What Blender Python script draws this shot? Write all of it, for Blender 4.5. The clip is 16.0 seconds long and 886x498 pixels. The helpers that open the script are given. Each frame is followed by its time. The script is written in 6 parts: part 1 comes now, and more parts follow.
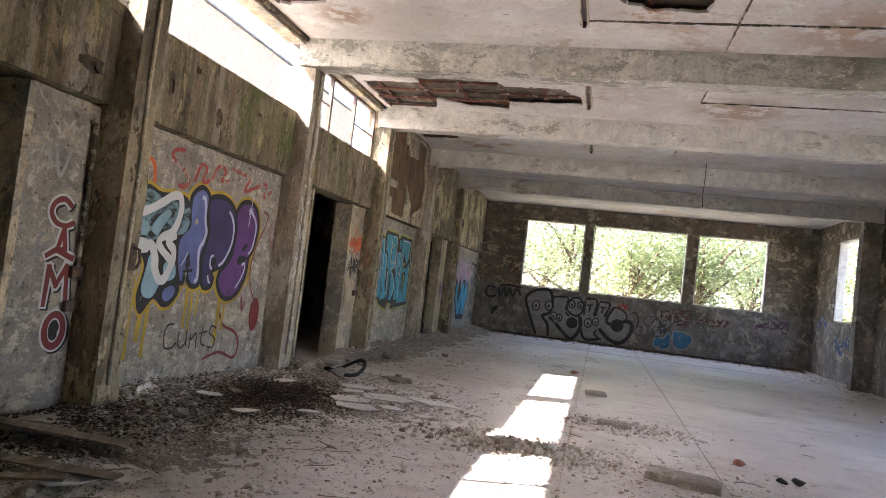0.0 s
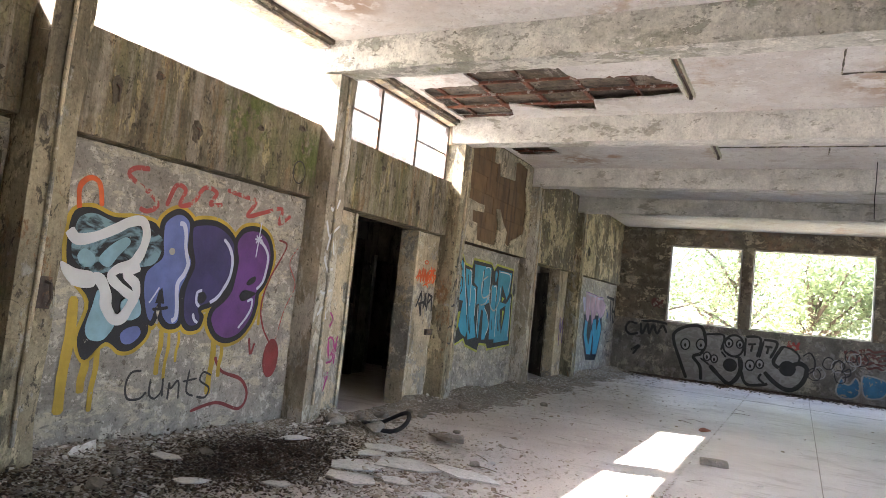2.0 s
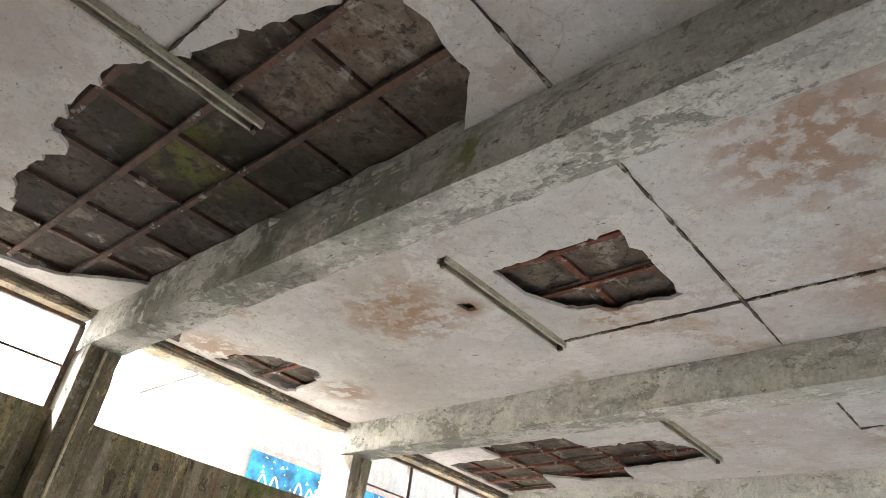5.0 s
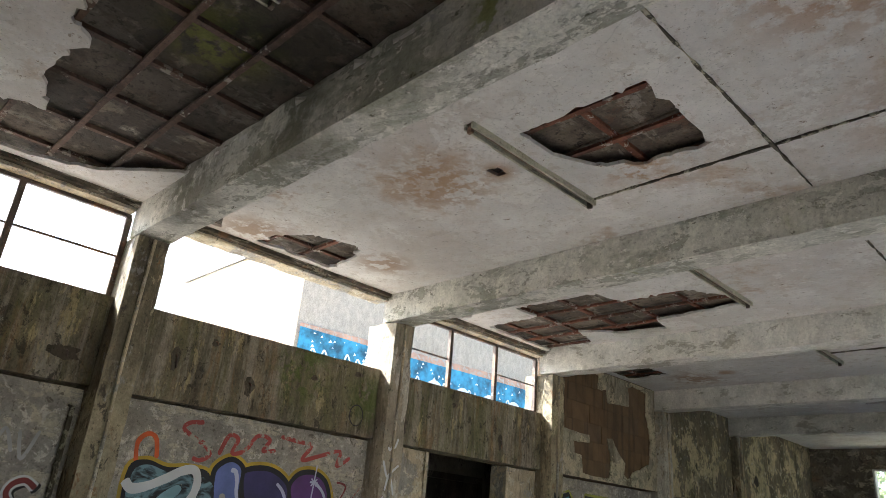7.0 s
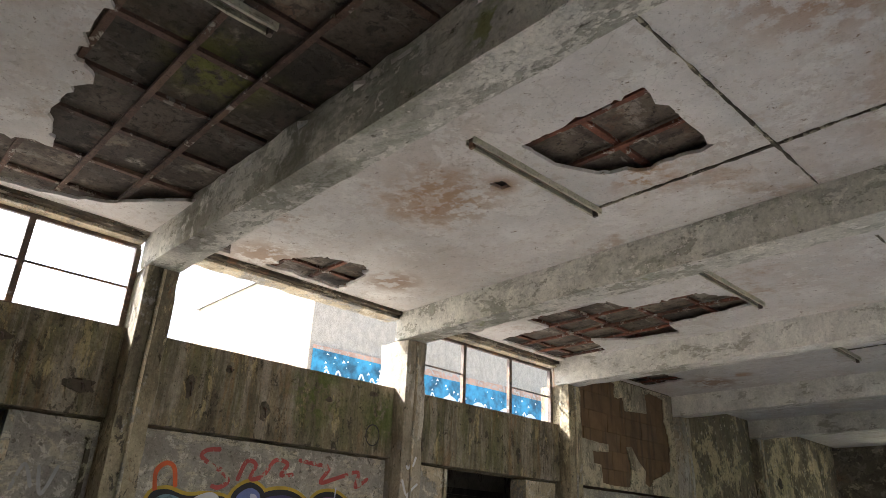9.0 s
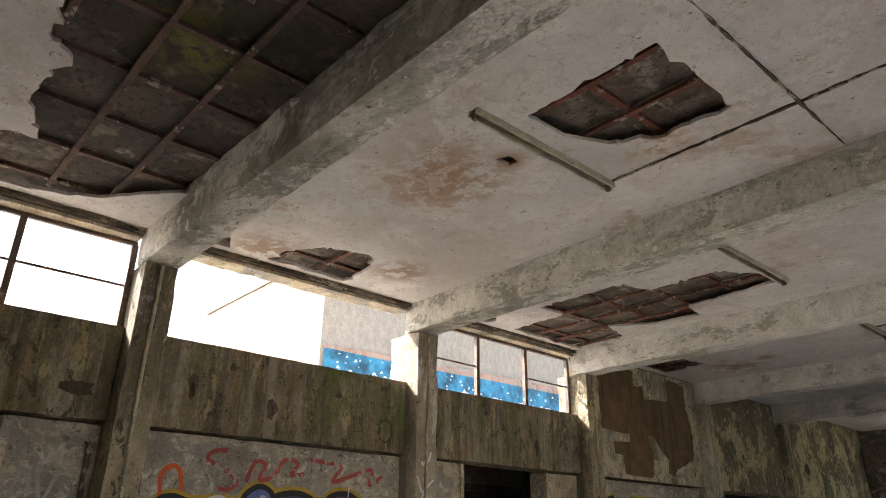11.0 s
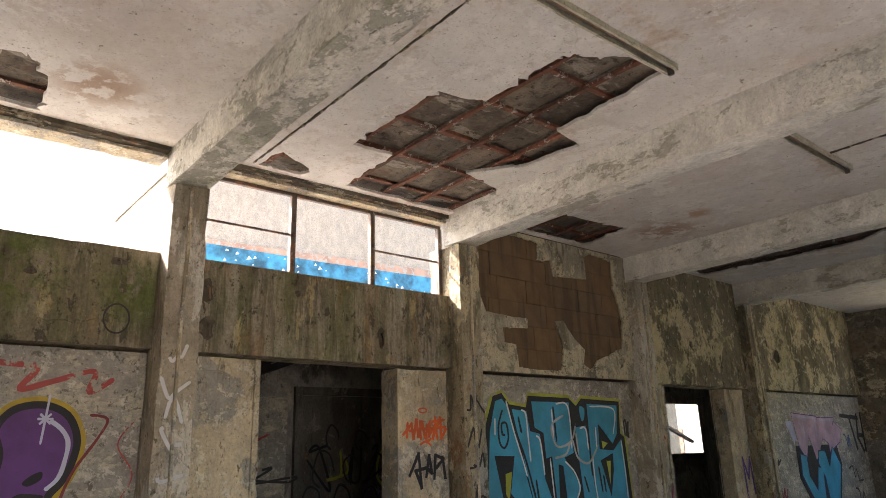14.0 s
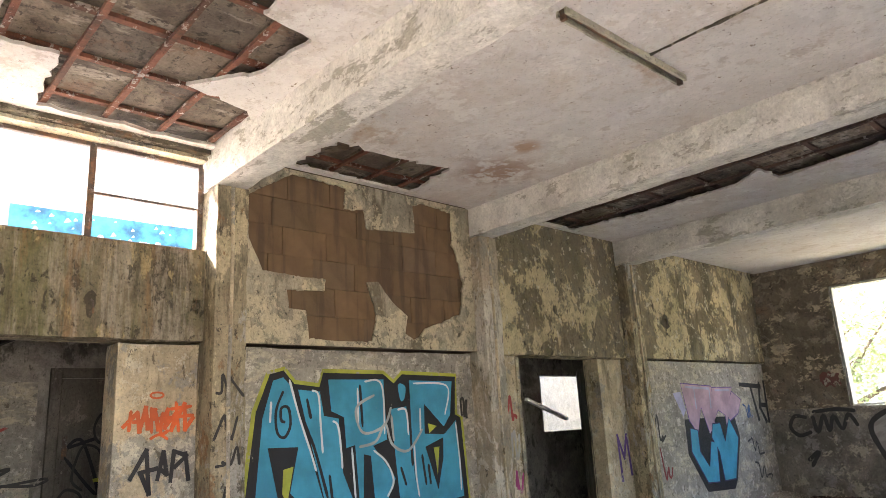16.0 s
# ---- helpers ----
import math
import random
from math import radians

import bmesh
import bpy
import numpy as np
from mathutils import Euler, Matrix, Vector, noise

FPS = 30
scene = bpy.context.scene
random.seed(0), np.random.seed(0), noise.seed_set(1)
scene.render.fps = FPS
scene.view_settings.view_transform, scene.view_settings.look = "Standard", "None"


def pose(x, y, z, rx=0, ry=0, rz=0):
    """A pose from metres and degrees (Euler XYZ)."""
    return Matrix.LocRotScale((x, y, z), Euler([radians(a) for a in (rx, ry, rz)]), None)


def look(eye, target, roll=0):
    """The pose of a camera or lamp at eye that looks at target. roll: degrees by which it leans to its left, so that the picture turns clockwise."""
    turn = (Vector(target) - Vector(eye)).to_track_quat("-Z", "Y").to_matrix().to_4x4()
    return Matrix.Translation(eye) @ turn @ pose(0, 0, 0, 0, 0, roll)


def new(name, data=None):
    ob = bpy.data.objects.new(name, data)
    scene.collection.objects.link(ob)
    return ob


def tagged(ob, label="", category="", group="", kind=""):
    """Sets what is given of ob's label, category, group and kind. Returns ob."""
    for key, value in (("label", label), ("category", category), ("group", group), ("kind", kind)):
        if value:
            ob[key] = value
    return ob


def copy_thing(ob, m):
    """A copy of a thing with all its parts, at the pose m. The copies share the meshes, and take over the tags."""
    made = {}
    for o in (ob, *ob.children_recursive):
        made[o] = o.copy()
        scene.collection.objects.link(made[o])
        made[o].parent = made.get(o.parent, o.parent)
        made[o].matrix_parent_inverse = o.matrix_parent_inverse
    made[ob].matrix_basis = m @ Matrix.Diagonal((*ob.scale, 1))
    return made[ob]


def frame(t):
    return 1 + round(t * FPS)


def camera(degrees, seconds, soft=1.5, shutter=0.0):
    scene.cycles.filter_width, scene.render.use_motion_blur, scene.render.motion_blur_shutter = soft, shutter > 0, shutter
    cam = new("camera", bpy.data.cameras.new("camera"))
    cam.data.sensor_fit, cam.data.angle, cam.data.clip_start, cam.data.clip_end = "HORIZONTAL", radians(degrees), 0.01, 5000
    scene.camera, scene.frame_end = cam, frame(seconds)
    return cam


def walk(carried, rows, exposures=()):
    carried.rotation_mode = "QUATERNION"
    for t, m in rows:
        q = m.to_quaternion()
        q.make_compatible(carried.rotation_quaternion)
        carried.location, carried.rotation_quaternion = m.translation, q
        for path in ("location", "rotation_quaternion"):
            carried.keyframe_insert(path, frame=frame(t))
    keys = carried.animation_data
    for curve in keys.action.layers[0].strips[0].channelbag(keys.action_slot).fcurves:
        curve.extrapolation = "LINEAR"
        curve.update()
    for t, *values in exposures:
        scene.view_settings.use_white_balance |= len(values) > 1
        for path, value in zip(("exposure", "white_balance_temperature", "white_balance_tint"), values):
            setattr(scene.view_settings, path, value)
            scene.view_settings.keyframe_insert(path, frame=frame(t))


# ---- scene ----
cam = camera(65.8, 16.0, soft=0.7)
PATH = [
    (0, (0.06, -0.191, 1.32), (-0.397, 1.754, 1.414), 6.7),
    (0.5, (0.096, 0.36, 1.313), (-0.631, 2.222, 1.403), 7.1),
    (1, (0.159, 0.912, 1.328), (-0.734, 2.699, 1.416), 7.2),
    (1.5, (0.428, 1.348, 1.386), (-0.492, 3.121, 1.495), 6.8),
    (2, (0.865, 1.661, 1.457), (-0.068, 3.424, 1.601), 6.0),
    (2.5, (1.261, 1.928, 1.552), (0.313, 3.669, 1.817), 6.0),
    (3, (1.692, 2.062, 1.637), (0.737, 3.69, 2.299), 6.0),
    (3.5, (1.992, 2.226, 1.756), (0.976, 3.583, 2.816), 7.6),
    (3.7, (2.126, 2.313, 1.761), (1.051, 3.533, 2.926), 8.9),
    (5.8, (2.395, 2.375, 1.504), (1.118, 3.652, 2.362), 6.2),
    (6, (2.389, 2.369, 1.487), (1.086, 3.672, 2.265), 5.9),
    (6.5, (2.389, 2.332, 1.514), (1.048, 3.621, 2.248), 5.5),
    (7, (2.42, 2.316, 1.522), (1.07, 3.587, 2.271), 5.0),
    (7.5, (2.419, 2.308, 1.539), (1.067, 3.57, 2.301), 4.5),
    (8, (2.424, 2.313, 1.541), (1.07, 3.568, 2.31), 3.8),
    (8.5, (2.437, 2.313, 1.533), (1.081, 3.56, 2.311), 3.2),
    (10.8, (2.304, 2.442, 1.506), (0.935, 3.661, 2.306), 0.6),
    (11, (2.245, 2.531, 1.505), (0.866, 3.748, 2.291), 0.7),
    (11.5, (2.049, 2.832, 1.512), (0.656, 4.051, 2.269), 0.3),
    (12, (1.981, 3.251, 1.532), (0.58, 4.471, 2.273), -0.3),
    (12.5, (1.809, 3.773, 1.495), (0.392, 4.987, 2.216), -0.7),
    (13, (1.791, 4.329, 1.477), (0.344, 5.549, 2.124), -0.9),
    (13.5, (1.806, 4.932, 1.504), (0.344, 6.156, 2.108), -1.3),
    (14, (1.803, 5.594, 1.546), (0.332, 6.827, 2.109), -1.7),
    (14.5, (1.867, 6.186, 1.581), (0.413, 7.441, 2.136), -2.2),
    (15, (1.853, 6.818, 1.604), (0.41, 8.091, 2.152), -2.6),
    (15.5, (1.907, 7.392, 1.583), (0.499, 8.71, 2.114), -3.3),
    (16, (1.82, 7.872, 1.595), (0.402, 9.194, 2.087), -3.3),
]
EXPOSURE = [(0, 3.35, 6650, 23), (1.5, 3.8, 6500, 20), (2.5, 3.6, 6450, 19), (3.5, 3.3, 6350, 15), (5.8, 3.35, 6250, 12), (6.2, 3.2, 6250, 12), (7, 2.7, 6200, 11), (8.5, 2.65, 6300, 13), (11, 2.5, 6850, 17), (12.5, 2.45, 6950, 17), (13, 2.5, 6950, 18), (14.5, 3.32, 7050, 21), (16, 4.15, 6980, 21)]
walk(cam, [(t, look(eye, target, roll)) for t, eye, target, roll in PATH], EXPOSURE)


# ---- world, sun, exposure ----
SUN_WAY = Vector((0.95, 0.36, -1.0)).normalized()
world = bpy.data.worlds.new("sky")
scene.world = world
world.use_nodes = True
wn = world.node_tree
sky = wn.nodes.new("ShaderNodeTexSky")
sky.sky_type = "NISHITA"
sky.sun_disc = False
sky.dust_density = 2.2
sky.sun_elevation = radians(44.6)
sky.sun_rotation = math.atan2(-SUN_WAY.x, -SUN_WAY.y)
wn.nodes["Background"].inputs["Strength"].default_value = 0.14
wn.links.new(sky.outputs[0], wn.nodes["Background"].inputs["Color"])
sun_data = bpy.data.lights.new("sun", "SUN")
sun_data.energy, sun_data.angle, sun_data.color = 5.0, radians(0.55), (1.0, 0.96, 0.89)
sun = new("sun", sun_data)
sun.matrix_world = look((-20, -8, 25), Vector((-20, -8, 25)) + SUN_WAY)


# ---- materials ----
ONE = (1, 1, 1)


def graph(name, rough=0.85, metal=0.0):
    m = bpy.data.materials.new(name)
    m.use_nodes = True
    nt = m.node_tree
    b = nt.nodes["Principled BSDF"]
    b.inputs["Roughness"].default_value = rough
    b.inputs["Metallic"].default_value = metal
    return m, nt, b


def put(nt, socket, value):
    if isinstance(value, bpy.types.NodeSocket):
        nt.links.new(value, socket)
    elif isinstance(value, (tuple, list)) and len(value) == 3 and socket.type == "RGBA":
        socket.default_value = (*value, 1)
    else:
        socket.default_value = value


def spot(nt, scale, detail=5.0, rough=0.6, stretch=(1, 1, 1), shift=0.0, warp=0.0):
    """Noise in metres; stretch below 1 draws it out along that axis."""
    tc = nt.nodes.new("ShaderNodeTexCoord")
    mp = nt.nodes.new("ShaderNodeMapping")
    mp.inputs["Scale"].default_value = stretch
    mp.inputs["Location"].default_value = (shift, shift * 1.7, shift * 0.6)
    nt.links.new(tc.outputs["Object"], mp.inputs[0])
    n = nt.nodes.new("ShaderNodeTexNoise")
    n.inputs["Scale"].default_value, n.inputs["Detail"].default_value = scale, detail
    n.inputs["Roughness"].default_value, n.inputs["Distortion"].default_value = rough, warp
    nt.links.new(mp.outputs[0], n.inputs["Vector"])
    return n.outputs["Fac"]


def step(nt, value, at, soft):
    r = nt.nodes.new("ShaderNodeMapRange")
    r.interpolation_type = "SMOOTHSTEP"
    put(nt, r.inputs["Value"], value)
    r.inputs["From Min"].default_value, r.inputs["From Max"].default_value = at - soft, at + soft
    return r.outputs["Result"]


def sums(nt, op, a, b):
    n = nt.nodes.new("ShaderNodeMath")
    n.operation = op
    put(nt, n.inputs[0], a), put(nt, n.inputs[1], b)
    return n.outputs[0]


def mix(nt, fac, a, b, blend="MIX"):
    n = nt.nodes.new("ShaderNodeMix")
    n.data_type, n.blend_type = "RGBA", blend
    put(nt, n.inputs[0], fac), put(nt, n.inputs[6], a), put(nt, n.inputs[7], b)
    return n.outputs[2]


def relief(nt, bsdf, height, strength=0.4, distance=0.02):
    n = nt.nodes.new("ShaderNodeBump")
    n.inputs["Strength"].default_value, n.inputs["Distance"].default_value = strength, distance
    put(nt, n.inputs["Height"], height)
    nt.links.new(n.outputs[0], bsdf.inputs["Normal"])


def weathered(name, base, layers, rough=0.9, mottle=0.35, grain=0.42, bump=0.7, shift=0.0, marks=(), cracks=0.15, pits=0.6, tint=None):
    """layers: (colour, scale, threshold, softness, strength, stretch, height); marks: single stains or patches of
    painted shade (colour, place, radius, scale, threshold).
    """
    m, nt, b = graph(name, rough)
    dark = tuple(c * (1 - mottle) for c in base)
    light = tuple(min(1, c * (1 + mottle * 0.6)) for c in base)
    col = mix(nt, step(nt, spot(nt, 1.3, 6, 0.65, shift=shift), 0.5, 0.22), dark, light)
    fine = spot(nt, 38, 8, 0.78, shift=shift)
    height = sums(nt, "MULTIPLY", fine, 0.25)
    for i, (colour, scale, at, soft, amount, stretch, h) in enumerate(layers):
        n = spot(nt, scale, 10, 0.68, stretch, shift + 3.1 * (i + 1), 0.3)
        n = sums(nt, "ADD", sums(nt, "MULTIPLY", n, 0.8), sums(nt, "MULTIPLY", spot(nt, scale * 7 + 6, 6, 0.7, stretch, shift + i), 0.2))
        mask = step(nt, n, 0.5 + (at - 0.5) * 0.8, soft)
        col = mix(nt, sums(nt, "MULTIPLY", mask, amount), col, colour)
        if h:
            height = sums(nt, "ADD", height, sums(nt, "MULTIPLY", mask, h))
    if cracks:
        vo = nt.nodes.new("ShaderNodeTexVoronoi")
        vo.feature = "DISTANCE_TO_EDGE"
        vo.inputs["Scale"].default_value = 2.6
        tc = nt.nodes.new("ShaderNodeTexCoord")
        bend = nt.nodes.new("ShaderNodeTexNoise")
        bend.inputs["Scale"].default_value, bend.inputs["Detail"].default_value = 3.5, 5
        nt.links.new(tc.outputs["Object"], bend.inputs["Vector"])
        nt.links.new(mix(nt, 0.25, tc.outputs["Object"], bend.outputs["Color"], "ADD"), vo.inputs["Vector"])
        thin = sums(nt, "SUBTRACT", 1.0, step(nt, vo.outputs["Distance"], 0.006, 0.006))
        thin = sums(nt, "MULTIPLY", thin, step(nt, spot(nt, 1.4, 4, 0.6, ONE, shift + 8), 0.52, 0.04))
        col = mix(nt, sums(nt, "MULTIPLY", thin, cracks), col, tuple(c * 0.18 for c in base))
        height = sums(nt, "SUBTRACT", height, sums(nt, "MULTIPLY", thin, 0.5))
    if pits:
        hole = step(nt, spot(nt, 55, 4, 0.6, (1, 1, 0.7), shift + 2), 0.64, 0.03)
        col = mix(nt, sums(nt, "MULTIPLY", hole, pits), col, tuple(c * 0.22 for c in base))
        height = sums(nt, "SUBTRACT", height, sums(nt, "MULTIPLY", hole, 0.4))
    for i, (colour, place, radius, scale, at) in enumerate(marks):
        tc = nt.nodes.new("ShaderNodeTexCoord")
        far = nt.nodes.new("ShaderNodeVectorMath")
        far.operation = "DISTANCE"
        nt.links.new(tc.outputs["Object"], far.inputs[0])
        far.inputs[1].default_value = place
        near = sums(nt, "SUBTRACT", 1.0, step(nt, far.outputs["Value"], radius * 0.75, radius * 0.5))
        mask = sums(nt, "MULTIPLY", near, step(nt, spot(nt, scale, 8, 0.65, ONE, shift + 40 + i), at, 0.05))
        col = mix(nt, sums(nt, "MULTIPLY", mask, 0.8), col, colour)
    middle = spot(nt, 8, 8, 0.72, (1, 1, 0.6), shift + 6)
    both = sums(nt, "ADD", sums(nt, "MULTIPLY", step(nt, fine, 0.5, 0.2), 0.55), sums(nt, "MULTIPLY", step(nt, middle, 0.5, 0.2), 0.45))
    shade = sums(nt, "ADD", sums(nt, "MULTIPLY", both, grain * 1.5), 1 - grain * 0.75)
    if tint:
        info = nt.nodes.new("ShaderNodeObjectInfo").outputs["Random"]
        shade = sums(nt, "MULTIPLY", shade, sums(nt, "ADD", sums(nt, "MULTIPLY", info, tint[1] - tint[0]), tint[0]))
    col = mix(nt, 1.0, col, shade, "MULTIPLY")
    put(nt, b.inputs["Base Color"], col)
    relief(nt, b, height, bump)
    return m


M = {}
M["panel"] = weathered("grey_plaster", (0.41, 0.38, 0.33), [
    ((0.24, 0.22, 0.19), 0.8, 0.54, 0.08, 0.65, (1, 1, 0.7), 0),
    ((0.59, 0.54, 0.41), 1.9, 0.53, 0.012, 0.8, (0.8, 0.8, 1.7), 0.25),
    ((0.36, 0.335, 0.295), 7.0, 0.51, 0.015, 0.75, (0.7, 0.7, 1.8), -0.15),
    ((0.66, 0.63, 0.56), 11.0, 0.58, 0.012, 0.8, ONE, 0.2),
    ((0.14, 0.12, 0.095), 14.0, 0.61, 0.015, 0.8, ONE, -0.2)], grain=0.42, bump=0.5, shift=1)
M["upper"] = weathered("mossy_concrete", (0.24, 0.205, 0.135), [
    ((0.36, 0.33, 0.26), 1.5, 0.53, 0.06, 0.6, (2.2, 2.2, 0.6), 0.1),
    ((0.085, 0.075, 0.05), 1.5, 0.545, 0.08, 0.7, (1.8, 1.8, 0.5), 0),
    ((0.15, 0.16, 0.055), 1.0, 0.54, 0.08, 0.6, (1.8, 1.8, 0.5), 0),
    ((0.46, 0.38, 0.20), 4.0, 0.60, 0.02, 0.8, (1.4, 1.4, 0.5), 0.4),
    ((0.42, 0.38, 0.31), 2.2, 0.555, 0.05, 0.6, (2.4, 2.4, 0.22), 0.1),
    ((0.10, 0.085, 0.055), 2.6, 0.57, 0.05, 0.6, (2.8, 2.8, 0.2), 0),
    ((0.055, 0.05, 0.036), 11, 0.60, 0.02, 0.8, (1, 1, 0.6), -0.4),
    ((0.30, 0.17, 0.07), 2.2, 0.60, 0.06, 0.5, (2.5, 2.5, 0.5), 0)], shift=4, grain=0.6,
    marks=[((0.10, 0.14, 0.03), (-3.6, 7.1, 2.75), 0.32, 5.0, 0.44), ((0.11, 0.15, 0.035), (-3.6, 6.2, 2.9), 0.4, 6.0, 0.5), ((0.10, 0.13, 0.03), (-3.6, 2.6, 2.9), 0.35, 6.0, 0.5)])
M["column"] = weathered("flaking_column_paint", (0.37, 0.32, 0.215), [
    ((0.13, 0.115, 0.08), 1.8, 0.53, 0.05, 0.8, (2, 2, 0.4), 0),
    ((0.62, 0.54, 0.35), 3.2, 0.54, 0.015, 0.85, (1, 1, 0.5), 0.6),
    ((0.46, 0.45, 0.42), 2.0, 0.58, 0.02, 0.7, (1, 1, 0.6), 0.3),
    ((0.28, 0.16, 0.08), 7.0, 0.62, 0.03, 0.8, (1, 1, 0.5), -0.2),
    ((0.08, 0.07, 0.055), 16.0, 0.60, 0.02, 0.85, (1, 1, 0.5), -0.4)], shift=9, grain=0.55)
M["column_pale"] = weathered("flaking_white_column_paint", (0.47, 0.41, 0.31), [
    ((0.66, 0.63, 0.55), 2.0, 0.53, 0.012, 0.85, (1, 1, 0.5), 0.5),
    ((0.24, 0.21, 0.15), 1.6, 0.56, 0.04, 0.75, (2, 2, 0.4), 0),
    ((0.34, 0.32, 0.27), 5.0, 0.57, 0.012, 0.8, (1, 1, 0.6), -0.4),
    ((0.09, 0.08, 0.06), 15.0, 0.63, 0.02, 0.8, (1, 1, 0.5), -0.4)], shift=11)
M["beam"] = weathered("peeling_beam_paint", (0.72, 0.70, 0.63), [
    ((0.56, 0.55, 0.47), 0.9, 0.53, 0.06, 0.7, (0.5, 1, 1), 0),
    ((0.25, 0.26, 0.19), 1.2, 0.575, 0.05, 0.75, (0.5, 1, 1.3), 0),
    ((0.34, 0.335, 0.27), 2.3, 0.565, 0.006, 0.85, (0.7, 1, 1.3), -0.9),
    ((0.42, 0.41, 0.35), 6.0, 0.575, 0.006, 0.8, (0.6, 1, 1), -0.7),
    ((0.76, 0.74, 0.66), 3.6, 0.60, 0.006, 0.9, (0.8, 1, 1), 0.7),
    ((0.10, 0.09, 0.06), 17.0, 0.65, 0.01, 0.85, (0.4, 1, 1), -0.5),
    ((0.80, 0.78, 0.72), 11.0, 0.60, 0.006, 0.9, (0.6, 1, 1), 0.6),
    ((0.27, 0.31, 0.10), 1.1, 0.65, 0.05, 0.7, (1, 1, 0.5), 0)], shift=15, grain=0.42, mottle=0.2, cracks=0, pits=0.4,
    marks=[((0.24, 0.27, 0.06), (0.6, 4.2, 3.85), 0.16, 9.0, 0.5), ((0.13, 0.12, 0.085), (-2.6, 4.2, 3.9), 0.55, 4.0, 0.46), ((0.15, 0.15, 0.10), (-1.2, 4.2, 3.95), 0.6, 3.0, 0.47)])
M["beam_white"] = weathered("peeling_white_beam_paint", (0.79, 0.77, 0.71), [
    ((0.56, 0.54, 0.47), 1.1, 0.54, 0.06, 0.6, (0.5, 1, 1), 0),
    ((0.34, 0.32, 0.24), 2.2, 0.60, 0.02, 0.7, (0.5, 1, 1.5), -0.3),
    ((0.78, 0.76, 0.70), 3.4, 0.56, 0.008, 0.9, (0.8, 1, 1), 0.6),
    ((0.42, 0.40, 0.33), 7.0, 0.61, 0.006, 0.75, (0.5, 1, 1), -0.6)], shift=18, grain=0.36, mottle=0.2, cracks=0, pits=0.3)
M["ceiling"] = weathered("stained_ceiling_board", (0.73, 0.705, 0.67), [
    ((0.58, 0.51, 0.45), 0.7, 0.55, 0.08, 0.6, ONE, 0),
    ((0.44, 0.29, 0.17), 1.0, 0.64, 0.05, 0.6, ONE, 0),
    ((0.80, 0.78, 0.74), 2.6, 0.57, 0.015, 0.7, ONE, 0.3),
    ((0.50, 0.44, 0.38), 3.4, 0.62, 0.02, 0.6, ONE, -0.2),
    ((0.60, 0.55, 0.49), 9.0, 0.585, 0.01, 0.6, ONE, -0.3),
    ((0.22, 0.16, 0.11), 15, 0.655, 0.01, 0.85, ONE, -0.3)], mottle=0.10, grain=0.12, bump=0.3, shift=21, cracks=0.15, pits=0.4,
    marks=[((0.40, 0.25, 0.13), (-1.15, 5.55, 4.0), 0.55, 7.0, 0.49), ((0.38, 0.22, 0.11), (-0.64, 5.7, 4.0), 0.16, 9.0, 0.4), ((0.36, 0.21, 0.12), (-2.55, 12.75, 4.0), 0.45, 5.0, 0.47),
           ((0.45, 0.26, 0.14), (-1.95, 12.5, 4.0), 0.18, 9.0, 0.45), ((0.42, 0.26, 0.15), (1.9, 5.2, 4.0), 0.6, 6.0, 0.5), ((0.80, 0.79, 0.76), (-1.14, 6.46, 4.0), 0.22, 8.0, 0.45), ((0.45, 0.28, 0.15), (0.2, 6.3, 4.0), 0.3, 7.0, 0.5), ((0.42, 0.28, 0.18), (2.2, 6.6, 4.0), 0.8, 3.5, 0.46), ((0.40, 0.27, 0.17), (1.6, 9.4, 4.0), 0.7, 4.0, 0.47),
           # last two: brown staining spread wide, also toning down the over-lit east boards
           ((0.34, 0.22, 0.13), (-3.3, 5.2, 4.0), 0.4, 5.0, 0.45), ((0.36, 0.23, 0.14), (-2.9, 6.5, 4.0), 0.35, 6.0, 0.46), ((0.44, 0.34, 0.26), (3.4, 7.6, 4.0), 1.6, 1.6, 0.44), ((0.44, 0.34, 0.26), (3.2, 4.9, 4.0), 1.4, 1.8, 0.44)])
DECK_LAYERS = [
    ((0.075, 0.06, 0.045), 1.6, 0.53, 0.06, 0.8, ONE, 0),
    ((0.11, 0.115, 0.04), 1.3, 0.63, 0.05, 0.7, ONE, 0),
    ((0.40, 0.36, 0.30), 3.2, 0.58, 0.03, 0.7, (1, 0.35, 1), 0),
    ((0.15, 0.085, 0.05), 2.6, 0.60, 0.03, 0.6, ONE, 0),
    ((0.055, 0.045, 0.035), 13, 0.585, 0.02, 0.85, ONE, -0.3)]
# broad dark marks paint one bay's dimness into the boards; green is moss
DECK_SHADE_MOSS = [((0.035, 0.03, 0.02), (-1.0, 3.6, 4.1), 1.2, 3.0, 0.42), ((0.04, 0.032, 0.024), (-2.7, 3.6, 4.1), 0.9, 4.0, 0.43), ((0.16, 0.17, 0.03), (-1.05, 3.6, 4.1), 0.4, 6.0, 0.47), ((0.02, 0.02, 0.012), (-0.85, 3.7, 4.1), 0.25, 6.0, 0.42)]
M["deck"] = weathered("grey_roof_board", (0.22, 0.18, 0.135), DECK_LAYERS, shift=27, cracks=0, marks=DECK_SHADE_MOSS)
M["deck_panel"] = weathered("grey_roof_panel", (0.22, 0.18, 0.135), DECK_LAYERS, shift=27, cracks=0, marks=DECK_SHADE_MOSS, tint=(0.62, 1.25))
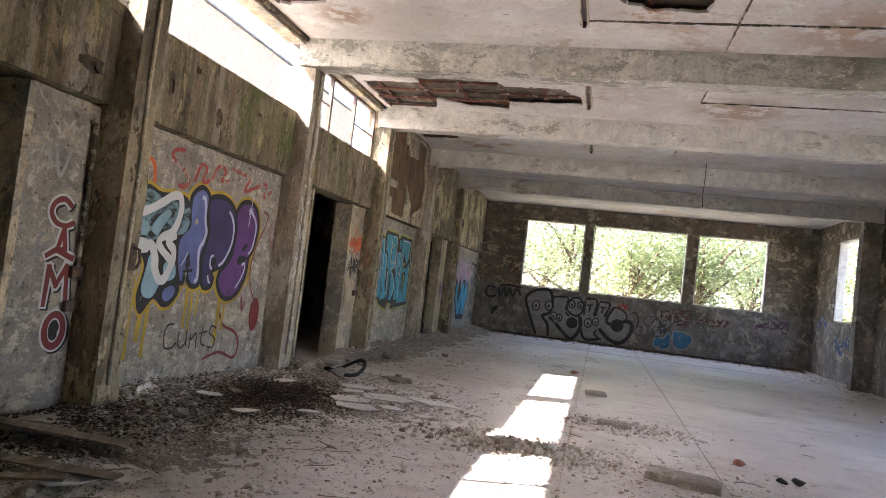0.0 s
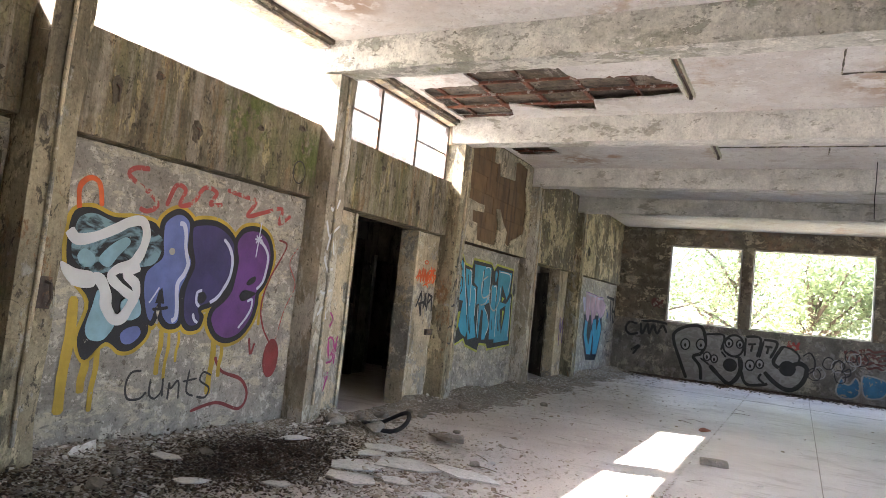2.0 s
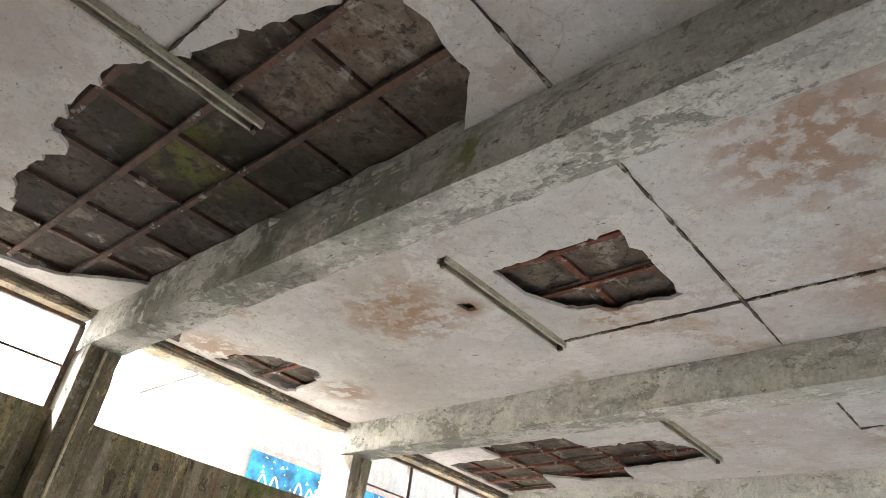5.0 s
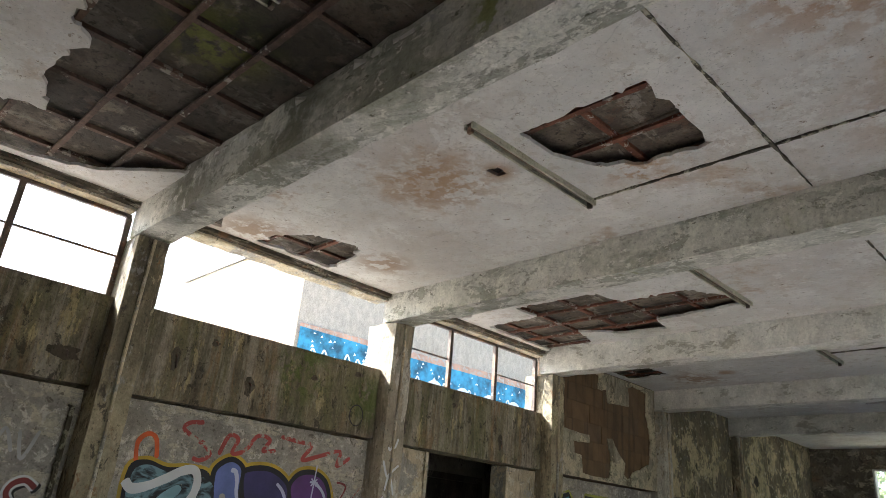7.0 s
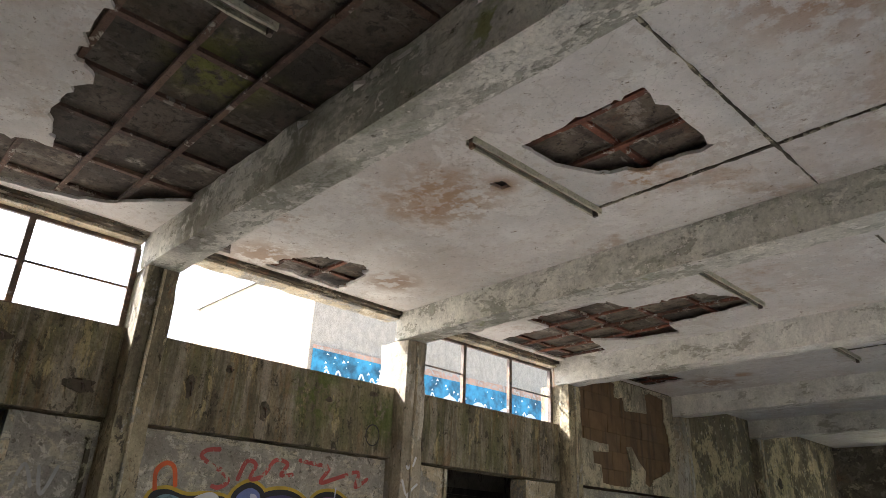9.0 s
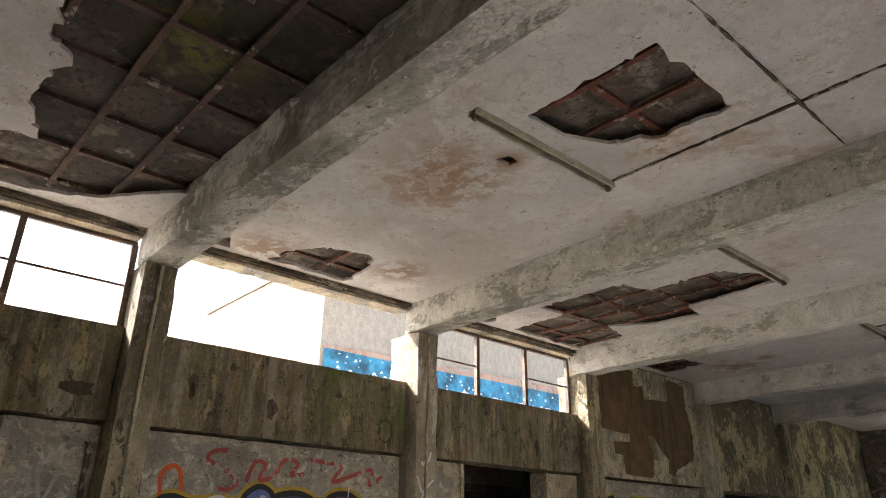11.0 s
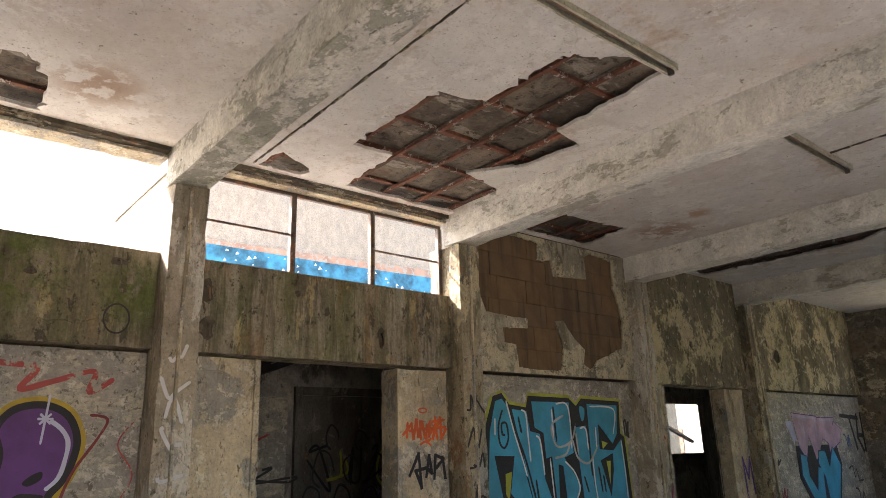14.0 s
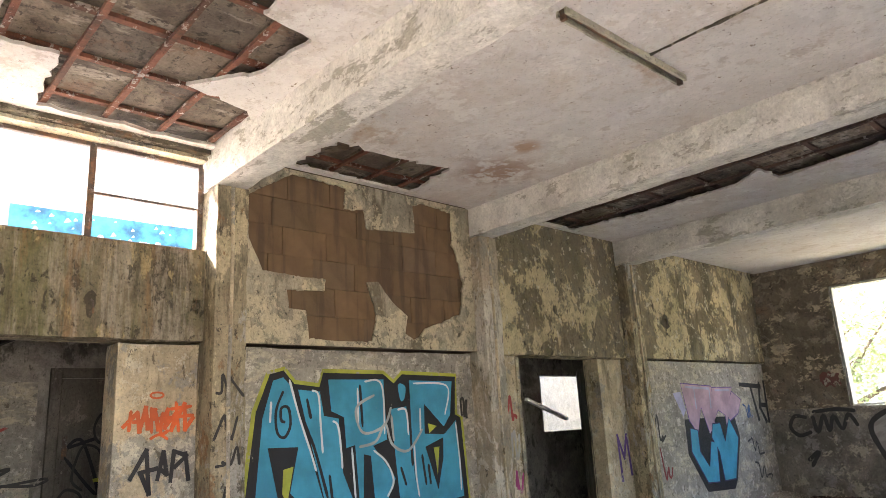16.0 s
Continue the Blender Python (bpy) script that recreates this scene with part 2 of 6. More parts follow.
M["batten"] = weathered("rusty_batten", (0.25, 0.10, 0.06), [
    ((0.08, 0.05, 0.035), 2.0, 0.52, 0.08, 0.8, ONE, 0),
    ((0.55, 0.49, 0.43), 10.0, 0.585, 0.015, 0.9, ONE, 0.4)], shift=31, tint=(0.75, 1.15))
M["batten_dark"] = weathered("dark_brown_batten", (0.17, 0.105, 0.075), [
    ((0.05, 0.035, 0.028), 2.0, 0.52, 0.08, 0.8, ONE, 0),
    ((0.46, 0.41, 0.34), 6.0, 0.60, 0.02, 0.9, ONE, 0.4)], shift=33, tint=(0.6, 1.2))
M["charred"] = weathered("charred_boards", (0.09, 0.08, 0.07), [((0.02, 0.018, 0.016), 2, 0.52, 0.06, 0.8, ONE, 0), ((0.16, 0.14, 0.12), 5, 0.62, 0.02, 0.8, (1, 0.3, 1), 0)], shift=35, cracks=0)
M["leaf_paint"] = weathered("grimy_door_paint", (0.20, 0.18, 0.155), [((0.10, 0.085, 0.07), 1.5, 0.52, 0.06, 0.8, (2, 2, 0.5), 0), ((0.34, 0.31, 0.26), 4, 0.6, 0.01, 0.8, ONE, 0.3)], shift=36, cracks=0)
M["roof_felt"] = weathered("grey_roof_felt", (0.30, 0.29, 0.275), [((0.22, 0.21, 0.19), 1.5, 0.55, 0.06, 0.6, ONE, 0)], shift=64, cracks=0)
M["coping"] = weathered("grey_roof_edge", (0.20, 0.19, 0.18), [((0.12, 0.11, 0.10), 3, 0.55, 0.06, 0.6, ONE, 0)], shift=62, cracks=0, rough=0.6)
M["far"] = weathered("stained_far_wall", (0.23, 0.195, 0.145), [
    ((0.085, 0.075, 0.055), 0.8, 0.53, 0.10, 0.8, ONE, 0),
    ((0.56, 0.49, 0.35), 2.2, 0.565, 0.01, 0.9, (1, 1, 1.5), 0.5),
    ((0.32, 0.29, 0.235), 4.0, 0.56, 0.015, 0.7, ONE, 0.2),
    ((0.30, 0.15, 0.09), 1.1, 0.61, 0.08, 0.5, ONE, 0),
    ((0.05, 0.045, 0.035), 9, 0.60, 0.02, 0.7, ONE, -0.2)], shift=37)
M["far_low"] = weathered("scuffed_far_wall", (0.29, 0.27, 0.235), [
    ((0.12, 0.11, 0.095), 1.0, 0.52, 0.08, 0.75, ONE, 0),
    ((0.52, 0.48, 0.38), 2.6, 0.57, 0.012, 0.85, ONE, 0.4),
    ((0.40, 0.38, 0.36), 5.0, 0.56, 0.015, 0.6, ONE, 0.2),
    ((0.08, 0.075, 0.07), 9, 0.61, 0.02, 0.7, ONE, -0.2)], shift=41)
M["west_dark"] = weathered("mouldy_plaster", (0.265, 0.225, 0.15), [
    ((0.10, 0.088, 0.055), 1.3, 0.545, 0.05, 0.75, (1.5, 1.5, 0.6), 0),
    ((0.66, 0.57, 0.35), 1.7, 0.515, 0.012, 0.9, (1, 1, 0.8), 0.8),
    ((0.18, 0.18, 0.08), 1.2, 0.58, 0.08, 0.5, ONE, 0),
    ((0.20, 0.185, 0.14), 5.0, 0.55, 0.015, 0.7, ONE, -0.4),
    ((0.66, 0.62, 0.48), 8.0, 0.61, 0.012, 0.9, ONE, 0.5),
    ((0.05, 0.045, 0.035), 12, 0.62, 0.02, 0.8, (1, 1, 0.5), -0.4)], shift=46)
M["skin"] = weathered("cream_plaster", (0.44, 0.40, 0.30), [
    ((0.15, 0.13, 0.09), 1.6, 0.55, 0.04, 0.8, (2, 2, 0.5), 0),
    ((0.64, 0.57, 0.40), 2.3, 0.51, 0.012, 0.85, ONE, 0.6),
    ((0.25, 0.24, 0.18), 6.0, 0.57, 0.015, 0.75, ONE, -0.3),
    ((0.08, 0.07, 0.05), 14, 0.63, 0.02, 0.8, ONE, -0.3)], shift=52)
M["pier"] = weathered("cream_flaking_pier", (0.62, 0.53, 0.37), [
    ((0.34, 0.33, 0.30), 1.9, 0.545, 0.015, 0.85, ONE, -0.6),
    ((0.24, 0.19, 0.12), 2.6, 0.60, 0.04, 0.75, (2, 2, 0.4), 0),
    ((0.72, 0.68, 0.56), 6.0, 0.57, 0.015, 0.7, ONE, 0.2),
    ((0.12, 0.10, 0.07), 15, 0.63, 0.02, 0.8, (1, 1, 0.5), -0.4)], shift=57)
# dark brown that paints the shade inside the spalled pockets
M["spall_shade"] = weathered("painted_spall_shade", (0.10, 0.085, 0.06), [((0.2, 0.17, 0.12), 6, 0.6, 0.05, 0.7, ONE, 0)])
M["lintel"] = weathered("rotten_lintel", (0.16, 0.135, 0.10), [
    ((0.05, 0.042, 0.03), 4, 0.53, 0.05, 0.8, (1, 0.5, 2), -0.3), ((0.46, 0.42, 0.33), 6, 0.56, 0.02, 0.85, (1, 0.5, 2), 0.4), ((0.26, 0.13, 0.07), 5, 0.6, 0.05, 0.7, ONE, 0)], shift=63)
M["metal"] = weathered("rusted_steel_frame", (0.13, 0.10, 0.08), [
    ((0.28, 0.15, 0.08), 5, 0.55, 0.06, 0.8, ONE, 0.2),
    ((0.38, 0.37, 0.35), 8, 0.63, 0.03, 0.7, ONE, 0.2)], rough=0.6, shift=61)
M["wood"] = weathered("weathered_wood", (0.30, 0.25, 0.19), [
    ((0.15, 0.12, 0.09), 3, 0.55, 0.08, 0.8, (8, 0.6, 8), 0.3),
    ((0.46, 0.43, 0.38), 3, 0.60, 0.05, 0.6, (6, 0.6, 6), 0)], shift=66)
M["dark_room"] = weathered("dark_patched_plaster", (0.46, 0.43, 0.385), [
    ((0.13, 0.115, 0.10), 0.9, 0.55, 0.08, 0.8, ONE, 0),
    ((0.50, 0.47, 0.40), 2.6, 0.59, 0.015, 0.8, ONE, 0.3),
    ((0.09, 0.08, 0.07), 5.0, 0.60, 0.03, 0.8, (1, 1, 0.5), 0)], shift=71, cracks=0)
M["white_frame"] = weathered("chipped_white_paint", (0.70, 0.68, 0.62), [
    ((0.35, 0.31, 0.24), 5, 0.62, 0.03, 0.8, ONE, -0.2)], mottle=0.12, rough=0.6, shift=76)
M["lamp"] = weathered("grimy_lamp_enamel", (0.56, 0.54, 0.41), layers=[
    ((0.18, 0.16, 0.11), 7, 0.58, 0.05, 0.8, (3, 0.6, 3), 0)], mottle=0.15, rough=0.5, shift=80, cracks=0)
M["stucco"] = weathered("cream_stucco", (0.49, 0.405, 0.295), layers=[
    ((0.33, 0.27, 0.20), 22, 0.55, 0.06, 0.5, ONE, 0.5),
    ((0.47, 0.40, 0.31), 0.5, 0.5, 0.15, 0.6, ONE, 0)], mottle=0.1, shift=84, cracks=0)
M["pale"] = weathered("pale_render", (0.70, 0.68, 0.64), layers=[
    ((0.60, 0.58, 0.54), 0.6, 0.55, 0.1, 0.6, ONE, 0)], mottle=0.08, shift=88, cracks=0)
M["rubber"] = weathered("perished_rubber", (0.025, 0.025, 0.027), layers=[((0.10, 0.09, 0.08), 6, 0.6, 0.06, 0.7, ONE, 0)], shift=90, cracks=0)
M["chunk"] = weathered("broken_concrete", (0.29, 0.265, 0.225), layers=[
    ((0.52, 0.47, 0.38), 6, 0.55, 0.05, 0.7, ONE, 0.3),
    ((0.20, 0.18, 0.15), 4, 0.58, 0.06, 0.7, ONE, 0)], shift=93, cracks=0)
M["sheet"] = weathered("fallen_ceiling_board", (0.82, 0.82, 0.80), layers=[
    ((0.52, 0.49, 0.44), 4, 0.62, 0.06, 0.6, ONE, 0)], mottle=0.12, shift=97, cracks=0)
M["brick_red"] = weathered("red_brick", (0.34, 0.14, 0.08), layers=[((0.45, 0.36, 0.3), 9, 0.6, 0.05, 0.6, ONE, 0)], shift=99, cracks=0)


def floor_material():
    m, nt, b = graph("dusty_concrete_floor", 0.8)
    big = step(nt, spot(nt, 0.45, 6, 0.6), 0.5, 0.2)
    col = mix(nt, big, (0.66, 0.625, 0.59), (0.80, 0.765, 0.73))
    col = mix(nt, sums(nt, "MULTIPLY", step(nt, spot(nt, 1.1, 8, 0.65, shift=5), 0.62, 0.08), 0.35), col, (0.30, 0.24, 0.20))
    col = mix(nt, sums(nt, "MULTIPLY", step(nt, spot(nt, 6, 8, 0.65, shift=9), 0.63, 0.04), 0.6), col, (0.56, 0.54, 0.51))
    col = mix(nt, sums(nt, "MULTIPLY", step(nt, spot(nt, 20, 6, 0.7, shift=12), 0.64, 0.05), 0.7), col, (0.17, 0.15, 0.13))
    col = mix(nt, sums(nt, "MULTIPLY", step(nt, spot(nt, 0.38, 8, 0.62, shift=2), 0.55, 0.10), 0.4), col, (0.44, 0.37, 0.315))
    col = mix(nt, sums(nt, "MULTIPLY", step(nt, spot(nt, 2.4, 9, 0.7, (0.5, 1.4, 1), shift=15), 0.58, 0.03), 0.45), col, (0.42, 0.37, 0.32))
    col = mix(nt, sums(nt, "MULTIPLY", step(nt, spot(nt, 45, 5, 0.7, shift=17), 0.62, 0.03), 0.6), col, (0.20, 0.17, 0.14))
    fine = spot(nt, 70, 6, 0.75)
    col = mix(nt, 1.0, col, sums(nt, "ADD", sums(nt, "MULTIPLY", step(nt, fine, 0.5, 0.2), 0.3), 0.84), "MULTIPLY")
    put(nt, b.inputs["Base Color"], col)
    put(nt, b.inputs["Roughness"], sums(nt, "ADD", sums(nt, "MULTIPLY", big, -0.16), 0.60))
    relief(nt, b, sums(nt, "ADD", fine, spot(nt, 9, 6)), 0.25, 0.01)
    return m


M["floor"] = floor_material()


def varied(name, colours, rough=0.9, island=True, scale=12.0, streak=False):
    """Colours picked by piece, with a little grain."""
    m, nt, b = graph(name, rough)
    src = nt.nodes.new("ShaderNodeNewGeometry").outputs["Random Per Island"] if island else nt.nodes.new("ShaderNodeObjectInfo").outputs["Random"]
    r = nt.nodes.new("ShaderNodeValToRGB")
    r.color_ramp.interpolation = "CONSTANT"
    for i, c in enumerate(colours):
        e = r.color_ramp.elements[i] if i < 2 else r.color_ramp.elements.new(i / len(colours))
        e.position, e.color = i / len(colours), (*c, 1)
    nt.links.new(src, r.inputs[0])
    n = spot(nt, scale, 6, 0.65)
    col = mix(nt, 1.0, r.outputs[0], sums(nt, "ADD", sums(nt, "MULTIPLY", n, 0.9), 0.5), "MULTIPLY")
    put(nt, b.inputs["Base Color"], col)
    if streak:
        tc = nt.nodes.new("ShaderNodeNewGeometry").outputs["Position"]
        n = nt.nodes.new("ShaderNodeTexNoise")
        mp = nt.nodes.new("ShaderNodeMapping")
        mp.inputs["Scale"].default_value = (5, 5, 0.5)
        nt.links.new(tc, mp.inputs[0]), nt.links.new(mp.outputs[0], n.inputs["Vector"])
        n.inputs["Scale"].default_value, n.inputs["Detail"].default_value = 1.6, 8
        col = mix(nt, sums(nt, "MULTIPLY", step(nt, n.outputs["Fac"], 0.57, 0.08), 0.6), col, (0.07, 0.05, 0.034))
        put(nt, b.inputs["Base Color"], col)
    relief(nt, b, spot(nt, 30, 5), 0.4)
    return m


M["dirt"] = weathered("gritty_dirt", (0.33, 0.29, 0.24), [
    ((0.17, 0.14, 0.11), 1.6, 0.55, 0.08, 0.7, ONE, 0), ((0.56, 0.52, 0.44), 26, 0.56, 0.02, 0.9, ONE, 0.8), ((0.10, 0.08, 0.065), 38, 0.59, 0.02, 0.85, ONE, -0.6),
    ((0.62, 0.60, 0.55), 16, 0.62, 0.02, 0.9, ONE, 0.8)], shift=120, cracks=0)
M["chips"] = varied("plaster_chips", [(0.62, 0.57, 0.49), (0.44, 0.38, 0.31), (0.40, 0.35, 0.28), (0.76, 0.74, 0.69), (0.66, 0.63, 0.57), (0.52, 0.48, 0.41), (0.30, 0.24, 0.18), (0.70, 0.68, 0.63), (0.80, 0.78, 0.74)])
M["litter"] = varied("dead_leaves", [(0.055, 0.038, 0.028), (0.09, 0.06, 0.04), (0.035, 0.026, 0.02), (0.14, 0.10, 0.07)])
M["block"] = varied("brown_backing_tile", [(0.18, 0.115, 0.062), (0.205, 0.13, 0.07), (0.165, 0.11, 0.062), (0.19, 0.122, 0.066), (0.178, 0.12, 0.072)], island=False, scale=3.5, streak=True)
M["mastic"] = weathered("brown_mastic", (0.105, 0.068, 0.038), [((0.13, 0.09, 0.05), 4, 0.55, 0.06, 0.7, ONE, 0)], shift=115)


def leaf_material():
    m, nt, b = graph("sunlit_leaves", 0.5)
    src = nt.nodes.new("ShaderNodeNewGeometry").outputs["Random Per Island"]
    col = mix(nt, src, (0.06, 0.085, 0.03), (0.14, 0.16, 0.06))
    put(nt, b.inputs["Base Color"], col)
    tr = nt.nodes.new("ShaderNodeBsdfTranslucent")
    put(nt, tr.inputs[0], mix(nt, src, (0.36, 0.46, 0.26), (0.64, 0.72, 0.48)))
    ms = nt.nodes.new("ShaderNodeMixShader")
    ms.inputs[0].default_value = 0.5
    nt.links.new(b.outputs[0], ms.inputs[1]), nt.links.new(tr.outputs[0], ms.inputs[2])
    nt.links.new(ms.outputs[0], nt.nodes["Material Output"].inputs[0])
    return m


M["leaf"] = leaf_material()
M["bark"] = weathered("tree_bark", (0.16, 0.12, 0.09), layers=[((0.30, 0.26, 0.21), 5, 0.57, 0.06, 0.7, (3, 3, 0.5), 0.4)], shift=103, cracks=0)
M["ground"] = weathered("dry_pale_ground", (0.32, 0.29, 0.23), layers=[
    ((0.20, 0.24, 0.08), 0.25, 0.56, 0.08, 0.7, ONE, 0), ((0.34, 0.28, 0.2), 1.5, 0.6, 0.08, 0.6, ONE, 0)], shift=107, cracks=0)


# ---- building helpers ----
def part(name, bm, material, parent=None, label="", smooth=False):
    me = bpy.data.meshes.new(name)
    bm.normal_update()
    bm.to_mesh(me)
    bm.free()
    if smooth:
        me.shade_smooth()
    me.materials.append(M[material] if isinstance(material, str) else material)
    ob = new(name, me)
    ob.parent = parent
    if label:
        ob["label"] = label
    return ob


def thing(name, label, category, group="", kind="", at=(0, 0, 0)):
    ob = new(name)
    ob.location = at
    ob.empty_display_size = 0.1
    return tagged(ob, label, category, group, kind)


def cuboid(bm, x0, x1, y0, y1, z0, z1):
    v = [bm.verts.new((x, y, z)) for z in (z0, z1) for y in (y0, y1) for x in (x0, x1)]
    for f in ((0, 2, 3, 1), (4, 5, 7, 6), (0, 1, 5, 4), (2, 6, 7, 3), (0, 4, 6, 2), (1, 3, 7, 5)):
        bm.faces.new([v[i] for i in f])
    return bm


def block(*a):
    return cuboid(bmesh.new(), *a)


def rough_block(x0, x1, y0, y1, z0, z1, cell=0.13, amount=0.012, seed=0.0):
    """A cast block with uneven faces and worn arrises."""
    lo, hi = (x0, y0, z0), (x1, y1, z1)
    n = [max(1, min(60, round((hi[i] - lo[i]) / cell))) for i in range(3)]
    verts, faces, index = [], [], {}

    def vid(i, j, k):
        key = (i, j, k)
        if key not in index:
            p = Vector([lo[a] + (hi[a] - lo[a]) * key[a] / n[a] for a in range(3)])
            on = [(-1 if key[a] == 0 else 1 if key[a] == n[a] else 0) for a in range(3)]
            edge = sum(1 for o in on if o) > 1
            d = noise.noise_vector(p * 3.7 + Vector((seed, seed * 2, 0)))
            wear = amount * (abs(noise.noise(p * 7.3)) * 1.6 + 0.25) if edge else 0
            for a in range(3):
                if on[a]:
                    p[a] += 0.35 * amount * d[a] - on[a] * wear
            index[key] = len(verts)
            verts.append(p)
        return index[key]

    for a in range(3):
        b, c = (a + 1) % 3, (a + 2) % 3
        for side in (0, n[a]):
            for i in range(n[b]):
                for j in range(n[c]):
                    q = []
                    for di, dj in ((0, 0), (1, 0), (1, 1), (0, 1)):
                        k = [0, 0, 0]
                        k[a], k[b], k[c] = side, i + di, j + dj
                        q.append(vid(*k))
                    faces.append(q if side else q[::-1])
    me = bpy.data.meshes.new("tmp")
    me.from_pydata(verts, [], faces)
    bm = bmesh.new()
    bm.from_mesh(me)
    bpy.data.meshes.remove(me)
    return bm


def ragged(points, step_len=0.06, amount=0.03, seed=0):
    """A closed outline with torn edges between its corners."""
    rnd = random.Random(seed)
    out = []
    for (ax, ay), (bx, by) in zip(points, points[1:] + points[:1]):
        d = math.hypot(bx - ax, by - ay)
        stops, f = [0.0], 0.0
        while f < 1.0:
            f += step_len * rnd.choice((0.35, 0.6, 1.0, 1.7)) / max(d, 1e-6)
            stops.append(f)
        for f in stops[:-1]:
            k = 0 if f == 0 else amount * rnd.choice((-1.0, -0.4, 0.0, 0.0, 0.3, 1.0)) * rnd.random()
            out.append((ax + (bx - ax) * f - (by - ay) / max(d, 1e-6) * k, ay + (by - ay) * f + (bx - ax) / max(d, 1e-6) * k))
    return out


def sheet_with_holes(outer, holes, place, thick):
    """A thin board with torn holes; place(u, v) gives the point, thick is the offset to its back."""
    bm = bmesh.new()
    edges = []
    for loop in [outer] + holes:
        vs = [bm.verts.new(place(*p)) for p in loop]
        edges += [bm.edges.new((a, b)) for a, b in zip(vs, vs[1:] + vs[:1])]
    bmesh.ops.triangle_fill(bm, use_beauty=True, use_dissolve=False, edges=edges)
    got = bmesh.ops.extrude_face_region(bm, geom=bm.faces[:])
    bmesh.ops.translate(bm, vec=thick, verts=[g for g in got["geom"] if isinstance(g, bmesh.types.BMVert)])
    bmesh.ops.recalc_face_normals(bm, faces=bm.faces[:])
    return bm


def rod(points, radius, sides=6):
    """A tube along points."""
    bm = bmesh.new()
    rings = []
    pts = [Vector(p) for p in points]
    for i, p in enumerate(pts):
        d = (pts[min(i + 1, len(pts) - 1)] - pts[max(i - 1, 0)]).normalized()
        a = d.cross(Vector((0.31, 0.2, 0.93))).normalized()
        b = d.cross(a)
        r = radius[i] if isinstance(radius, (list, tuple)) else radius
        rings.append([bm.verts.new(p + (a * math.cos(t) + b * math.sin(t)) * r) for t in (k * math.tau / sides for k in range(sides))])
    for r0, r1 in zip(rings, rings[1:]):
        for k in range(sides):
            bm.faces.new((r0[k], r0[(k + 1) % sides], r1[(k + 1) % sides], r1[k]))
    bm.faces.new(rings[0][::-1]), bm.faces.new(rings[-1])
    bmesh.ops.recalc_face_normals(bm, faces=bm.faces[:])
    return bm


# ---- the hall: floor, beams, ceiling ----
EAST, NORTH, SOUTH = 5.9, 21.0, -5.0
FRONT, LOW, UP, BACK = -3.47, -3.73, -3.65, -3.98      # column face, lower panels, upper panels, outside
CEIL, BEAM = 4.02, 3.68
BEAMS = [-4.8, -1.79, 1.21, 4.21, 7.23, 10.23, 13.38, 16.36]
BW = 0.30
SILL, HEAD = 3.122, 3.93

floor = part("floor", block(BACK - 5, EAST + 0.3, SOUTH - 0.3, NORTH + 0.3, -0.2, 0), "floor")
for x0, x1, y0, y1 in ((1.147, 1.154, -4.9, 20.9), (-3.6, 5.8, 17.60, 17.609)):
    part("floor_joint", block(x0, x1, y0, y1, -0.02, 0.0042), "dirt", floor)
tagged(floor, "dusty grey concrete slab strewn with plaster rubble", "floor", kind="structure")

for i, y in enumerate(BEAMS):
    bm = rough_block(FRONT - 0.26, EAST, y, y + BW, BEAM, CEIL + 0.1, 0.15, 0.014, i * 1.3)
    tagged(part("beam", bm, "beam" if i < 5 else "beam_white"), "peeling cream painted concrete ceiling beam", "beam", "beams across the hall", "structure")
    bm = rough_block(BACK, FRONT, y, y + BW, 0, BEAM + 0.002, 0.14, 0.016, i * 2.1)
    tagged(part("column", bm, "column_pale" if i in (4, 6) else "column"), "flaking concrete column standing in the side wall", "column", "wall columns", "structure")
    bm = rough_block(EAST - 0.4, EAST + 0.002, y, y + BW, 0, BEAM + 0.002, 0.2, 0.016, i * 2.7)
    tagged(part("column", bm, "far_low"), "dark stained concrete column by the windows", "column", "wall columns", "structure")

HOLES = {
    2: [[(-1.42, 2.88), (-0.67, 2.88), (-0.3, 3.05), (0.17, 3.19), (0.68, 3.33), (0.81, 3.47), (0.8, 3.93), (0.53, 4.21), (-2.66, 4.22),
         (-3.3, 3.7), (-3.5, 3.2), (-3.5, 1.7), (-2.8, 1.7), (-2.75, 2.7), (-2.64, 3.11), (-2.1, 2.95), (-1.56, 3.04)]],
    3: [[(-0.17, 5.37), (0.77, 5.37), (0.77, 6.23), (0.26, 6.24), (-0.02, 6.05), (-0.17, 5.75)],
        [(-3.52, 5.35), (-3.16, 5.42), (-2.9, 5.6), (-2.75, 6.04), (-3.0, 6.2), (-3.52, 6.25)],
        [(-3.52, 4.62), (-3.34, 4.62), (-3.3, 4.85), (-3.52, 4.95)],
        [(-0.70, 5.62), (-0.60, 5.64), (-0.58, 5.76), (-0.69, 5.75)]],
    4: [[(-2.69, 8.41), (-1.57, 8.42), (-1.48, 8.8), (-0.74, 8.78), (-0.46, 9.16), (-0.45, 9.52), (-1.5, 9.63), (-1.57, 9.99), (-2.13, 9.94),
         (-2.6, 9.59), (-2.73, 10.12), (-2.9, 10.25), (-3.52, 10.25), (-3.52, 8.85), (-2.67, 8.8)],
        [(-3.16, 8.01), (-3.40, 8.41), (-3.52, 8.38), (-3.52, 7.95)]],
    5: [[(-3.52, 11.0), (-2.82, 11.03), (-2.83, 11.7), (-2.76, 12.29), (-3.41, 12.43), (-3.52, 12.4)]],
    6: [[(-3.5, 13.66), (0.9, 13.66), (0.6, 15.0), (0.2, 15.4), (-0.18, 15.49), (-0.88, 15.59), (-0.94, 15.1), (-1.3, 15.4), (-2.3, 15.42), (-3.5, 15.3)]],
}
